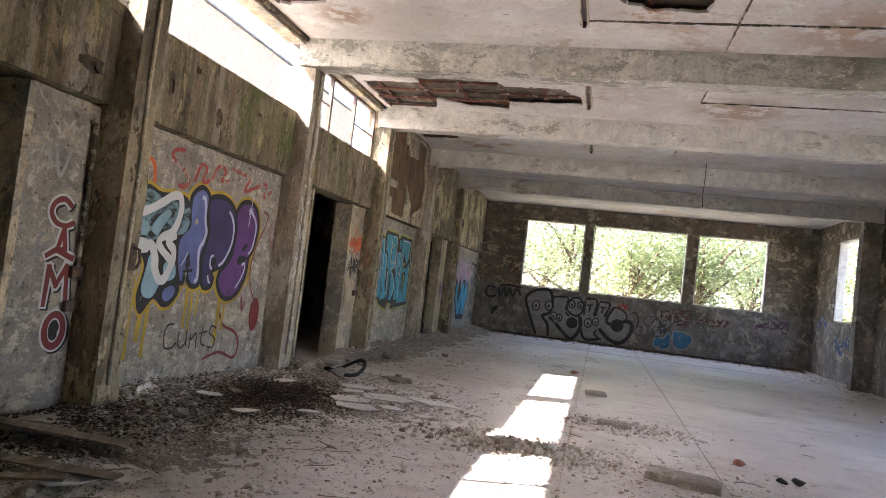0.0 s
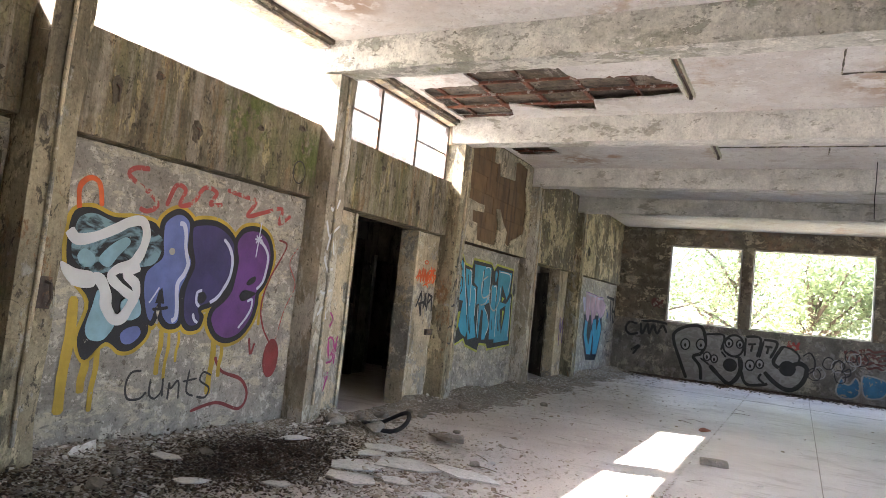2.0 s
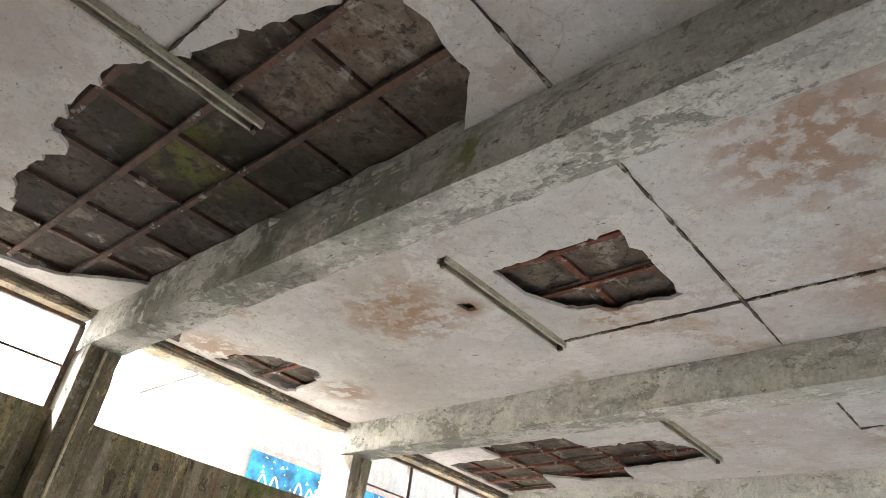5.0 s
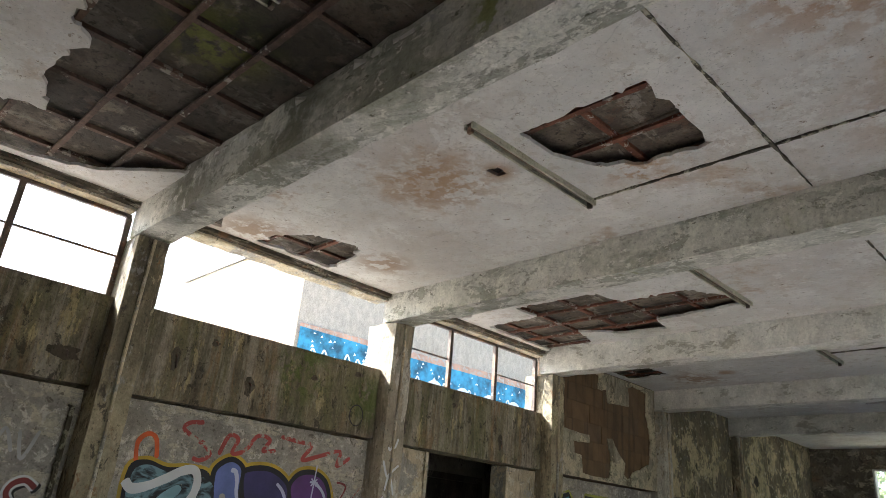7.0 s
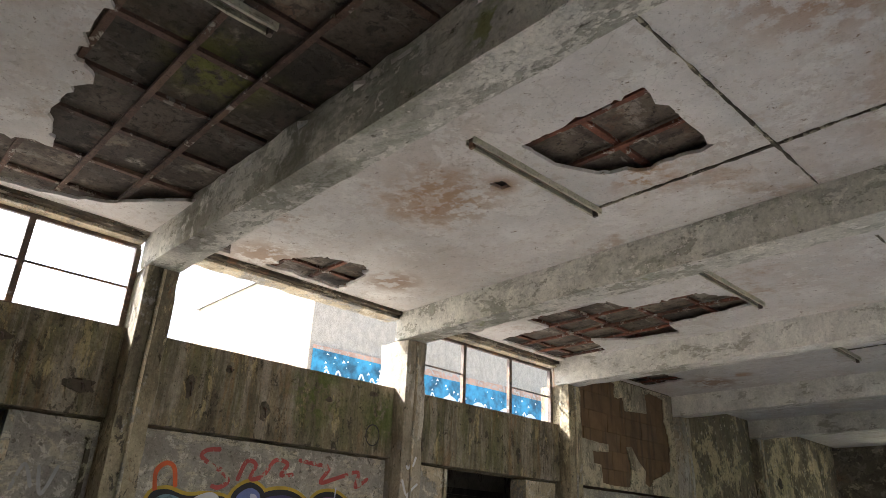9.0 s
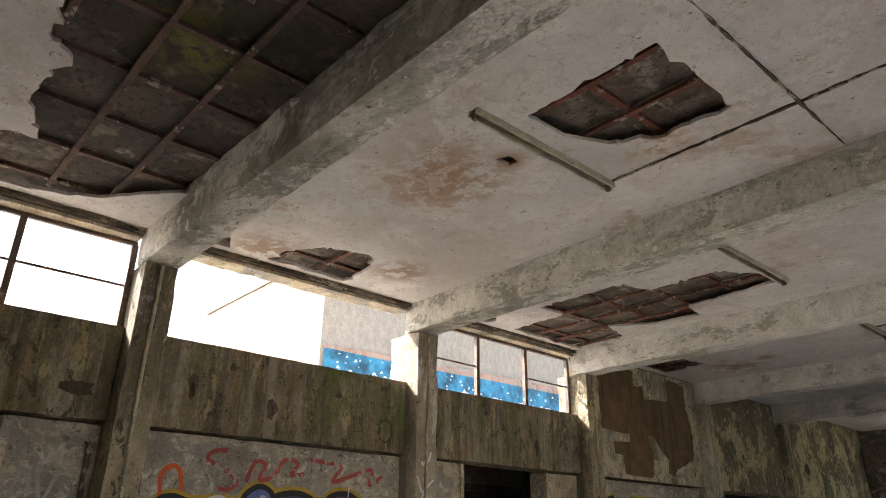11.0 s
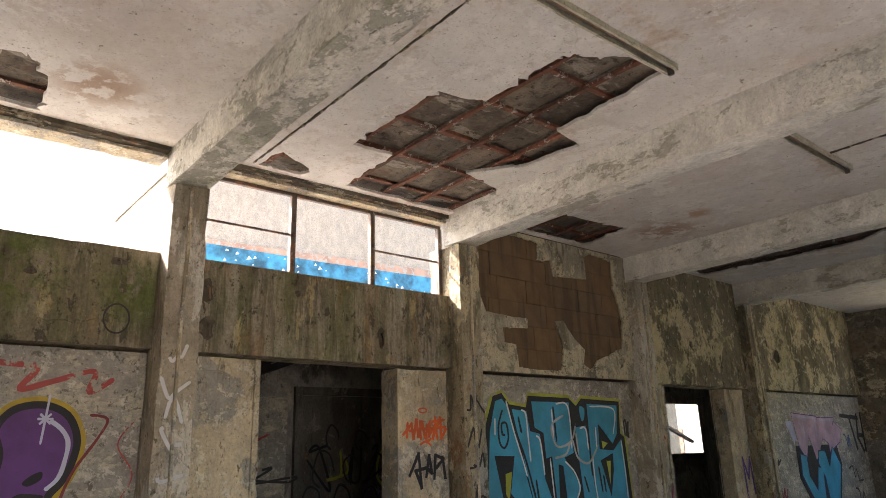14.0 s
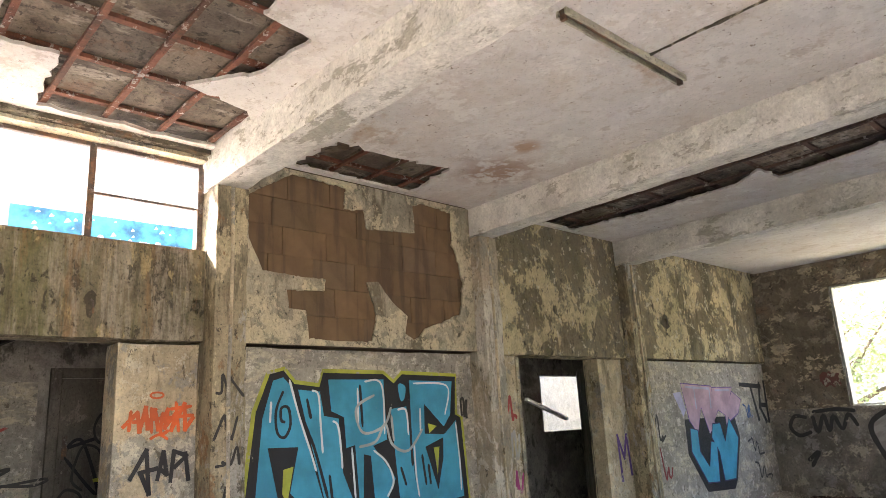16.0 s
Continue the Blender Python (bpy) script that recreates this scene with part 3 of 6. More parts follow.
whole = bmesh.new()
ends = BEAMS + [NORTH]
for k in range(len(BEAMS)):
    y0, y1 = ends[k] + BW - 0.06, ends[k + 1] + 0.06
    outer = [(LOW + 0.13, y0), (EAST, y0), (EAST, y1), (LOW + 0.13, y1)]
    holes = [ragged(h, 0.07, 0.045, k * 10 + j) for j, h in enumerate(HOLES.get(k, []))]
    b = sheet_with_holes(outer, holes, lambda u, v: (u, v, CEIL + 0.006 * noise.noise(Vector((u, v, 0)) * 1.2)), (0, 0, 0.028))
    me = bpy.data.meshes.new("tmp")
    b.to_mesh(me), b.free()
    whole.from_mesh(me)
    bpy.data.meshes.remove(me)
tagged(part("ceiling", whole, "ceiling"), "stained white board ceiling with torn holes", "ceiling", kind="structure")

# roof deck above the boards, with its battens
roof = part("roof_deck", block(BACK - 0.12, EAST + 0.5, SOUTH - 0.5, NORTH + 0.5, CEIL + 0.105, CEIL + 0.3), "deck")
tagged(roof, "grey mossy roof boarding above the torn ceiling, one bay's shade in its colour", "roof", kind="structure")
battens = thing("ceiling_battens", "rust brown batten grid under the roof boarding", "battens", kind="structure")
rnd = random.Random(4)
roof_cells = []
for k, first in ((2, 3.36), (3, 5.89), (4, 8.90), (5, 11.85), (6, 14.8)):
    y0, y1 = ends[k] + BW, ends[k + 1]
    stuff = "batten_dark" if k in (2, 6) else "batten"
    for i in range(-5, 6):
        y = first + 0.43 * i + rnd.uniform(-0.008, 0.008)
        if y0 + 0.02 < y < y1 - 0.02:
            part("batten", rough_block(LOW, 2.0, y - 0.025, y + 0.025, CEIL + 0.03, CEIL + 0.065, 0.12, 0.007, y), stuff, battens)
        roof_cells += [(k, x, first + 0.43 * i + 0.215) for x in (-3.67 + 0.6 * j for j in range(8)) if y0 < first + 0.43 * i + 0.215 < y1]
    for i in range(10):
        x = -3.37 + i * 0.60 + rnd.uniform(-0.01, 0.01)
        part("batten", rough_block(x - 0.028, x + 0.028, y0, y1, CEIL + 0.065, CEIL + 0.104, 0.15, 0.007, x + y0), stuff, battens)

# ---- west wall with clerestory, panels and doorways ----
wall_west = thing("wall_west", "weathered panelled wall with clerestory openings and graffiti", "wall", kind="structure")


def clerestory_bay(k, door=None):
    y0, y1 = BEAMS[k] + BW, BEAMS[k + 1]
    part("upper_panel", rough_block(BACK, UP, y0, y1, 2.35, SILL, 0.13, 0.008, k), "upper", wall_west, "olive mossy streaked concrete spandrel")
    part("window_head", rough_block(-3.71, -3.60, y0, y1, HEAD + 0.042, CEIL + 0.01, 0.05, 0.012, k + 3), "lintel", wall_west, "crumbling soot-dark lintel strip")
    part("head_lip", rough_block(BACK + 0.1, -3.645, y0, y1, HEAD, HEAD + 0.04, 0.05, 0.010, k + 5), "pier", wall_west, "broken cream plaster lip over the opening")
    spans = [(y0, y1)] if not door else [(y0, door[0]), (door[1], y1)]
    for a, b in spans:
        if b - a > 0.02:
            part("lower_panel", rough_block(BACK, LOW, a, b, 0, 2.335, 0.15, 0.01, k + a), "pier" if k == 4 else "panel", wall_west)


# unseen bays, closed off to keep light from coming in at the south
for k in (0, 1):
    part("unseen_panel", rough_block(BACK, LOW, BEAMS[k] + BW, BEAMS[k + 1], 0, CEIL + 0.1, 0.2, 0.01, k), "west_dark", wall_west)
clerestory_bay(2, (2.1, 3.53))
clerestory_bay(3)
clerestory_bay(4, (8.14, 9.62))
# bay with the plaster fallen from its backing
y0, y1 = BEAMS[5] + BW, BEAMS[6]
part("lower_panel", rough_block(BACK, LOW, y0, y1, 0, 2.335, 0.15, 0.01, 9), "panel", wall_west)
part("backing", block(BACK, -3.665, y0, y1, 2.35, CEIL + 0.1), "mastic", wall_west)
LOSS = [(10.59, 3.69), (10.6, 3.29), (10.74, 3.0), (11.05, 2.99), (11.4, 2.98), (11.38, 2.87), (10.98, 2.85), (11.0, 2.68), (11.18, 2.67),
        (11.21, 2.41), (11.53, 2.4), (11.93, 2.41), (11.99, 2.67), (11.88, 3.0), (12.02, 3.02), (12.2, 2.82), (12.39, 2.69), (12.35, 2.51),
        (12.47, 2.44), (12.68, 2.59), (13.15, 2.75), (13.24, 3.13), (13.09, 3.58), (13.1, 3.93), (12.65, 3.97), (12.52, 3.92), (12.54, 3.61),
        (11.9, 3.56), (11.87, 3.76), (11.63, 3.73), (11.65, 3.95), (11.05, 3.98)]
skin = sheet_with_holes([(y0, 2.352), (y1, 2.352), (y1, CEIL), (y0, CEIL)], [ragged(LOSS, 0.05, 0.018, 5)], lambda u, v: (-3.622, u, v), (-0.03, 0, 0))
part("plaster_skin", skin, "skin", wall_west, "cream plaster broken away around brown backing tiles")
# bay with the narrow doorway, and the last bay
y0, y1 = BEAMS[6] + BW, BEAMS[7]
part("upper_panel", rough_block(BACK, -3.62, y0, y1, 2.33, CEIL + 0.1, 0.13, 0.012, 5), "west_dark", wall_west, "mouldy plaster shedding cream paint")
part("lower_panel", rough_block(BACK, LOW, y0, 14.15, 0, 2.33, 0.15, 0.01, 6), "pier", wall_west)
part("lower_panel", rough_block(BACK, LOW, 15.8, y1, 0, 2.33, 0.15, 0.01, 7), "pier", wall_west)
y0, y1 = BEAMS[7] + BW, NORTH
part("upper_panel", rough_block(BACK, -3.66, y0, y1, 2.345, CEIL + 0.1, 0.13, 0.012, 8), "west_dark", wall_west, "mouldy plaster shedding cream paint")
part("lower_panel", rough_block(BACK, LOW, y0, y1, 0, 2.33, 0.15, 0.01, 9), "panel", wall_west)
# jamb linings of the doorways
for y in (8.10, 9.58):
    part("jamb", rough_block(BACK - 0.01, LOW + 0.02, y + 0.003, y + 0.06, 0, 2.334, 0.12, 0.006, y), "pier", wall_west)
for y in (3.53,):
    part("jamb", rough_block(BACK - 0.01, LOW + 0.02, y - 0.02, y + 0.05, 0, 2.334, 0.12, 0.006, y), "pier", wall_west)
for y in (14.11,):
    part("jamb", rough_block(BACK - 0.14, LOW + 0.02, y, y + 0.06, 0, 2.32, 0.12, 0.006, y), "pier", wall_west)


def steel_window(k):
    y0, y1 = BEAMS[k] + BW, BEAMS[k + 1]
    w = thing("clerestory_window", "rusted steel clerestory frame without any glass", "window", "clerestory windows")
    x = -3.78
    part("frame", block(x - 0.02, x + 0.02, y0 + 0.004, y1 - 0.004, SILL + 0.001, SILL + 0.03), "metal", w)
    part("frame", block(x - 0.02, x + 0.02, y0 + 0.004, y1 - 0.004, HEAD - 0.035, HEAD - 0.001), "metal", w)
    for i in range(4):
        y = y0 + 0.02 + (y1 - y0 - 0.04) * i / 3
        part("mullion", block(x - 0.025, x + 0.025, y - 0.026, y + 0.026, SILL + 0.03, HEAD - 0.035), "metal", w)
    for i in range(3):
        a, b = y0 + 0.04 + (y1 - y0 - 0.04) * i / 3, y0 + (y1 - y0 - 0.04) * (i + 1) / 3
        if not (k == 4 and i == 1):
            part("glazing_bar", block(x - 0.01, x + 0.01, a, b, 3.505, 3.522), "metal", w)


for k in (2, 4):
    steel_window(k)

# ---- north wall and east wall with their window openings ----
wall_north = thing("wall_north", "dark flaking end wall with three glassless windows", "wall", kind="structure")


def pierced(wall, spans, lo, hi, sill, head, flat, up_mat, low_mat):
    """flat(a, b, z0, z1) gives the block of a stretch."""
    part("wall_below", flat(lo, hi, 0, sill, 0), low_mat, wall)
    part("wall_above", flat(lo, hi, head, CEIL + 0.1, 0), up_mat, wall)
    last = lo
    for a, b in spans + [(hi, hi)]:
        if a - last > 0.01:
            part("wall_pier", flat(last, a, sill - 0.05, head + 0.05, 0.004), up_mat, wall)
        last = b


NWIN = [(-2.36, -0.56), (-0.29, 2.42), (2.72, 4.64)]
pierced(wall_north, NWIN, BACK, EAST + 0.25, 1.49, 3.56, lambda a, b, z0, z1, d: rough_block(a, b, NORTH + d, NORTH + 0.25 - d, z0, z1, 0.2, 0.012, a), "far", "far_low")
wall_east = thing("wall_east", "dark flaking side wall with a glassless window and two added daylight openings", "wall", kind="structure")
EWIN = [(17.05, 19.35)]
# unseen openings added to let more daylight reach floor and west wall
EBAY_ADDED = [(4.65, 7.1), (7.65, 10.1)]
pierced(wall_east, EBAY_ADDED, SOUTH, 13.55, 0.3, 3.0, lambda a, b, z0, z1, d: rough_block(EAST + d, EAST + 0.25 - d, a, b, z0, z1, 0.2, 0.012, a), "far", "far_low")
pierced(wall_east, EWIN, 13.54, NORTH, 1.45, 3.54, lambda a, b, z0, z1, d: rough_block(EAST + d, EAST + 0.25 - d, a, b, z0, z1, 0.2, 0.012, a), "far", "far_low")
wall_south = part("wall_south", rough_block(BACK, EAST + 0.25, SOUTH - 0.25, SOUTH, 0, CEIL + 0.19, 0.3, 0.014), "far")
tagged(wall_south, "dark flaking end wall of the hall", "wall", kind="structure")


def opening_frame(name, a, b, z0, z1, along_x):
    w = thing(name, "bare window opening with chipped white surround, two tall ones added for daylight", "window", "window surrounds", "structure")
    t = 0.035
    for u0, u1, v0, v1, n in ((a, a + t, z0, z1, "jamb"), (b - t, b, z0, z1, "jamb"), (a + t, b - t, z1 - t, z1, "head"), (a + t, b - t, z0, z0 + t, "sill")):
        if along_x:
            bm = rough_block(u0, u1, NORTH + 0.06, NORTH + 0.26, v0, v1, 0.15, 0.004, a)
        else:
            bm = rough_block(EAST + 0.06, EAST + 0.26, u0, u1, v0, v1, 0.15, 0.004, a)
        part(n, bm, "white_frame", w)


for i, (a, b) in enumerate(NWIN):
    opening_frame("window_%d" % (i + 1), a, b, 1.49, 3.56, True)
for i, (a, b) in enumerate(EWIN):
    opening_frame("window_%d" % (i + 4), a, b, 1.45, 3.54, False)
# surrounds of the two openings added for daylight
for i, (a, b) in enumerate(EBAY_ADDED):
    opening_frame("window_%d" % (i + 5), a, b, 0.3, 3.0, False)

# ---- rooms behind the west wall ----
annex = thing("annex_walls", "dark-patched plastered rooms behind the doorways", "wall", kind="structure")
AX = -6.0
for n, (a, b, z0, z1) in enumerate(((SOUTH, 12.1, 0, 2.75), (12.1, 13.0, 2.05, 2.76), (13.0, 17.3, 0, 2.75), (17.3, 19.4, 0, 1.33), (17.3, 19.4, 2.30, 2.75), (19.4, NORTH, 0, 2.75))):
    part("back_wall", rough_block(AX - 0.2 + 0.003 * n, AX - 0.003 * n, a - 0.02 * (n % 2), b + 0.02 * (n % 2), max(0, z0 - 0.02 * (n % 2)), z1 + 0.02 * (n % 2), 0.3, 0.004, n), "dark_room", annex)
for y in (SOUTH, 6.3, 13.3, NORTH - 0.15):
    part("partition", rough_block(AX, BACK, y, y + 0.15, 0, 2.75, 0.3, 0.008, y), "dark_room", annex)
# unseen closed box, added so that the inner doorway stays dark
for a, b, c, d in ((AX - 1.8, AX - 1.65, 11.5, 13.6), (AX - 1.65, AX - 0.2, 11.5, 11.65), (AX - 1.65, AX - 0.2, 13.45, 13.6)):
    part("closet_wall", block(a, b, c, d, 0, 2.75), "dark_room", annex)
part("annex_roof", rough_block(AX - 1.9, BACK - 0.13, SOUTH - 0.2, NORTH + 0.2, 2.984, 3.04, 0.4, 0.008), "roof_felt", annex, "grey flat roof in the sun")
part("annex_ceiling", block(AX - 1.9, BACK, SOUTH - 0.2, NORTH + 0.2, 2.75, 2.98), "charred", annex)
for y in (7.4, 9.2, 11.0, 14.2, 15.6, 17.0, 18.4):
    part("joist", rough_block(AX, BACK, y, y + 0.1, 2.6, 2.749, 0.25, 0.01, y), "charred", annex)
for a, b in ((12.02, 12.1), (13.0, 13.08)):
    part("door_lining", rough_block(AX - 0.02, AX + 0.03, a, b, 0, 2.12, 0.2, 0.006, a), "white_frame", annex)
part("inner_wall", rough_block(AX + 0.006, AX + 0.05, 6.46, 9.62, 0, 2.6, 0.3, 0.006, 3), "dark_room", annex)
panelled = thing("panelled_door", "grey panelled double door standing shut in the dark room", "door")
part("frame", rough_block(AX + 0.006, AX + 0.07, 9.66, 9.76, 0, 2.35, 0.2, 0.004), "leaf_paint", panelled)
part("frame", rough_block(AX + 0.006, AX + 0.07, 11.5, 11.6, 0, 2.35, 0.2, 0.004), "leaf_paint", panelled)
part("frame", rough_block(AX + 0.006, AX + 0.07, 9.76, 11.5, 2.25, 2.35, 0.2, 0.004), "leaf_paint", panelled)
for a, b in ((9.765, 10.62), (10.635, 11.495)):
    leaf = part("leaf", rough_block(AX + 0.006, AX + 0.045, a, b, 0.01, 2.245, 0.3, 0.003, a), "leaf_paint", panelled)
    for z0, z1 in ((0.15, 0.95), (1.1, 2.1)):
        part("panel", rough_block(AX + 0.046, AX + 0.06, a + 0.13, b - 0.13, z0, z1, 0.3, 0.003, z0), "leaf_paint", leaf)

part("handle_plate", rough_block(AX + 0.061, AX + 0.07, 9.80, 9.85, 1.45, 1.68, 0.05, 0.002), "metal", panelled, "dark steel handle plate")
for i, (a, b) in enumerate((((-5.9, 8.55, 2.28), (-4.7, 9.35, 2.62)), ((-5.6, 8.3, 2.48), (-4.5, 9.0, 2.70)), ((-5.2, 8.3, 2.10), (-5.7, 9.2, 2.62)))):
    a, b = Vector(a), Vector(b)
    d = (b - a).normalized()
    bar = part("fallen_joist", rough_block(-0.03, 0.03, -0.04, 0.04, 0, (b - a).length, 0.15, 0.012, i), "charred")
    bar.matrix_basis = Matrix.Translation(a) @ d.to_track_quat("Z", "Y").to_matrix().to_4x4()
    tagged(bar, "charred joist fallen from the ceiling of the dark room", "joist", "fallen joists")
# door leaf standing open inside the narrow doorway
narrow_door = thing("open_door", "grimy grey door leaf swung open into the dark room", "door", at=(-3.93, 15.82, 0))
narrow_door.rotation_euler = (0, 0, radians(135))
part("leaf", rough_block(0, 0.86, -0.02, 0.02, 0.02, 2.26, 0.2, 0.004), "leaf_paint", narrow_door)
part("stile", rough_block(0.0, 0.09, 0.021, 0.035, 0.02, 2.26, 0.2, 0.003), "leaf_paint", narrow_door)
part("stile", rough_block(0.77, 0.86, 0.021, 0.035, 0.02, 2.26, 0.2, 0.003), "leaf_paint", narrow_door)
part("rail", rough_block(0.091, 0.769, 0.021, 0.034, 0.95, 1.07, 0.2, 0.003), "leaf_paint", narrow_door)

part("pale_lining", rough_block(AX + 0.051, AX + 0.075, 8.2, 9.56, 0.0, 2.22, 0.25, 0.01, 6), "panel", annex, "scuffed pale plaster lining")

# ---- outside ----
tagged(part("ground", block(-400, 400, -400, 600, -0.6, -0.25), "ground"), "pale dry ground with weedy patches", "ground", kind="structure")
house = thing("neighbouring_building", "cream stucco building with a blue painted mural along its wall", "building")
HX = -9.6
part("wall", rough_block(HX - 6, HX, 9.68, 23.8, -0.3, 7.2, 0.5, 0.01), "stucco", house)
part("coping", rough_block(HX - 6.1, HX + 0.05, 9.65, 23.86, 7.202, 7.26, 0.4, 0.006), "coping", house, "dark metal roof edge")
low_house = thing("outbuilding", "long low white rendered building with small dark windows", "building")
part("wall", rough_block(-60, -9, 40, 48, -0.3, 3.3, 1.0, 0.02), "pale", low_house)
part("roof", rough_block(-60.3, -8.7, 39.7, 48.3, 3.302, 3.55, 1.0, 0.02), "pale", low_house)
for x in range(-56, -10, 5):
    win = part("window", block(x, x + 1.5, 39.93, 39.99, 0.9, 2.3), "metal", low_house, "dark small window")
    part("frame", block(x + 0.7, x + 0.8, 39.9, 39.929, 0.9, 2.3), "white_frame", win)

def tree(x, y, height, spread, seed, leaves=9500):
    rnd = random.Random(seed)
    t = thing("tree", "leafy green tree with sunlit yellowish foliage", "tree", "trees outside", at=(x, y, -0.25))
    bm = bmesh.new()
    tips = []
    trunk_top = height * 0.42
    pts = [Vector((0.12 * math.sin(i * 1.1 + seed), 0.1 * math.cos(i * 1.7 + seed), trunk_top * i / 6)) for i in range(7)]
    limbs = [(pts, [0.2 * (1 - 0.07 * i) * height / 7 for i in range(7)])]
    for i in range(9):
        a = i * 2.4 + rnd.uniform(-0.4, 0.4)
        base = pts[3 + i % 4]
        reach = spread * rnd.uniform(0.55, 0.95)
        rise = height * rnd.uniform(0.12, 0.5)
        limb = [base + Vector((math.cos(a) * reach * f, math.sin(a) * reach * f, rise * f ** 0.8)) + Vector((rnd.uniform(-0.12, 0.12), rnd.uniform(-0.12, 0.12), 0)) * f for f in (0, 0.25, 0.5, 0.75, 1)]
        limbs.append((limb, [0.09, 0.07, 0.05, 0.035, 0.015]))
        tips += limb[1:]
    for p, r in limbs:
        b = rod(p, r, 7)
        me = bpy.data.meshes.new("tmp")
        b.to_mesh(me), b.free()
        bm.from_mesh(me)
        bpy.data.meshes.remove(me)
    part("trunk", bm, "bark", t, smooth=True)
    clumps = [(p + Vector((rnd.gauss(0, 0.5), rnd.gauss(0, 0.5), rnd.gauss(0, 0.45))), rnd.uniform(0.35, 0.85)) for p in tips for _ in range(3)]
    for _ in range(60):
        d = Vector((rnd.gauss(0, 1), rnd.gauss(0, 1), rnd.gauss(0, 1))).normalized() * rnd.random() ** 0.35
        clumps.append((Vector((d.x * spread, d.y * spread, height * 0.68 + d.z * height * 0.34)), rnd.uniform(0.3, 0.7)))
    v, f = [], []
    for _ in range(leaves):
        c, r = rnd.choice(clumps)
        d = Vector((rnd.gauss(0, 1), rnd.gauss(0, 1), rnd.gauss(0, 0.8)))
        p = c + d.normalized() * r * rnd.random() ** 0.4
        a = Vector((rnd.gauss(0, 1), rnd.gauss(0, 1), rnd.gauss(0, 0.6))).normalized()
        b = a.cross(Vector((rnd.gauss(0, 1), rnd.gauss(0, 1), rnd.gauss(0, 1)))).normalized()
        s = rnd.uniform(0.05, 0.10)
        n = len(v)
        v += [p - a * s, p + b * s * 0.5 + a * 0.1 * s, p + a * s, p - b * s * 0.5 + a * 0.1 * s]
        f.append((n, n + 1, n + 2, n + 3))
    me = bpy.data.meshes.new("crown")
    me.from_pydata(v, [], f)
    me.materials.append(M["leaf"])
    ob = new("crown", me)
    ob.parent = t


for i, (x, y, h, s) in enumerate(((-5.0, 27.5, 6.5, 2.9), (-1.2, 30.0, 7.5, 3.2), (1.2, 26.5, 6.0, 2.4), (3.6, 27.0, 6.5, 2.6), (6.2, 31.0, 7.0, 3.0), (9.5, 27.0, 6.5, 2.8),
                                  (-8.5, 33.0, 8.0, 3.5), (2.0, 36.0, 8.5, 3.8), (12.5, 20.5, 6.5, 2.9), (12.0, 15.0, 7.0, 3.0), (-3.0, 38.0, 9.0, 4.0),  (-22.0, 54.0, 9.0, 4.2), (-30.0, 55.0, 9.5, 4.5), (-14.0, 53.0, 9.0, 4.2))):
    tree(x, y, h, s, 11 + i)

# ---- lamps and conduits on the ceiling ----
M["casing"] = weathered("torn_cable_casing", (0.10, 0.085, 0.06), [((0.50, 0.46, 0.34), 9, 0.53, 0.02, 0.9, ONE, 0.2)], shift=112)
base_lamp = thing("lamp_batten", "grimy twin-rail fluorescent lamp batten without its tube", "lamp", "ceiling lamps", at=(-0.355, 5.06, CEIL))
for x in (-0.034, 0.034):
    part("rail", rough_block(x - 0.011, x + 0.011, 0, 1.45, -0.052, -0.002, 0.12, 0.004, x), "lamp", base_lamp)
part("spine", block(-0.022, 0.022, 0.01, 1.44, -0.016, -0.004), "metal", base_lamp, "rusty lamp spine")
for y in (0.012, 1.41):
    part("tube_holder", rough_block(-0.02, 0.02, y, y + 0.026, -0.075, -0.017, 0.03, 0.002), "metal", base_lamp, "rusty tube holder")
for y in (2.13, 8.05, 11.0):
    copy_thing(base_lamp, Matrix.Translation((-0.355, y, CEIL)))


def conduit(points, seed):
    """A thin torn casing along the ceiling, of uneven width."""
    rnd = random.Random(seed)
    (ax, ay), (bx, by) = points
    n = max(2, int(math.hypot(bx - ax, by - ay) / 0.05))
    bm = bmesh.new()
    rows = []
    for i in range(n + 1):
        x, y = ax + (bx - ax) * i / n, ay + (by - ay) * i / n
        w = rnd.choice((0.001, 0.003, 0.006, 0.008, 0.011))
        d = (w, 0) if ax == bx else (0, w)
        z = CEIL - 0.005 - rnd.uniform(0.004, 0.014)
        rows.append([bm.verts.new((x + d[0] * k, y + d[1] * k, h)) for k, h in ((-1, CEIL + 0.008), (-1, z), (1, z), (1, CEIL + 0.008))])
    for r0, r1 in zip(rows, rows[1:]):
        for k in range(3):
            bm.faces.new((r0[k], r0[k + 1], r1[k + 1], r1[k]))
    bmesh.ops.recalc_face_normals(bm, faces=bm.faces[:])
    tagged(part("conduit", bm, "casing"), "torn dark cable casing along the ceiling boards", "conduit", "ceiling conduits")


for i, pts in enumerate(([(1.06, 1.6), (1.06, 4.2)], [(-0.36, 3.0), (4.5, 3.0)], [(1.06, 4.52), (1.06, 7.2)], [(-0.36, 6.48), (5.4, 6.48)], [(-3.5, 7.9), (1.0, 7.9)],
                         [(1.08, 8.4), (1.08, 9.07)], [(1.08, 9.07), (5.2, 9.07)], [(-0.36, 11.95), (5.2, 11.95)], [(1.08, 11.9), (1.08, 12.4)])):
    conduit(pts, i)

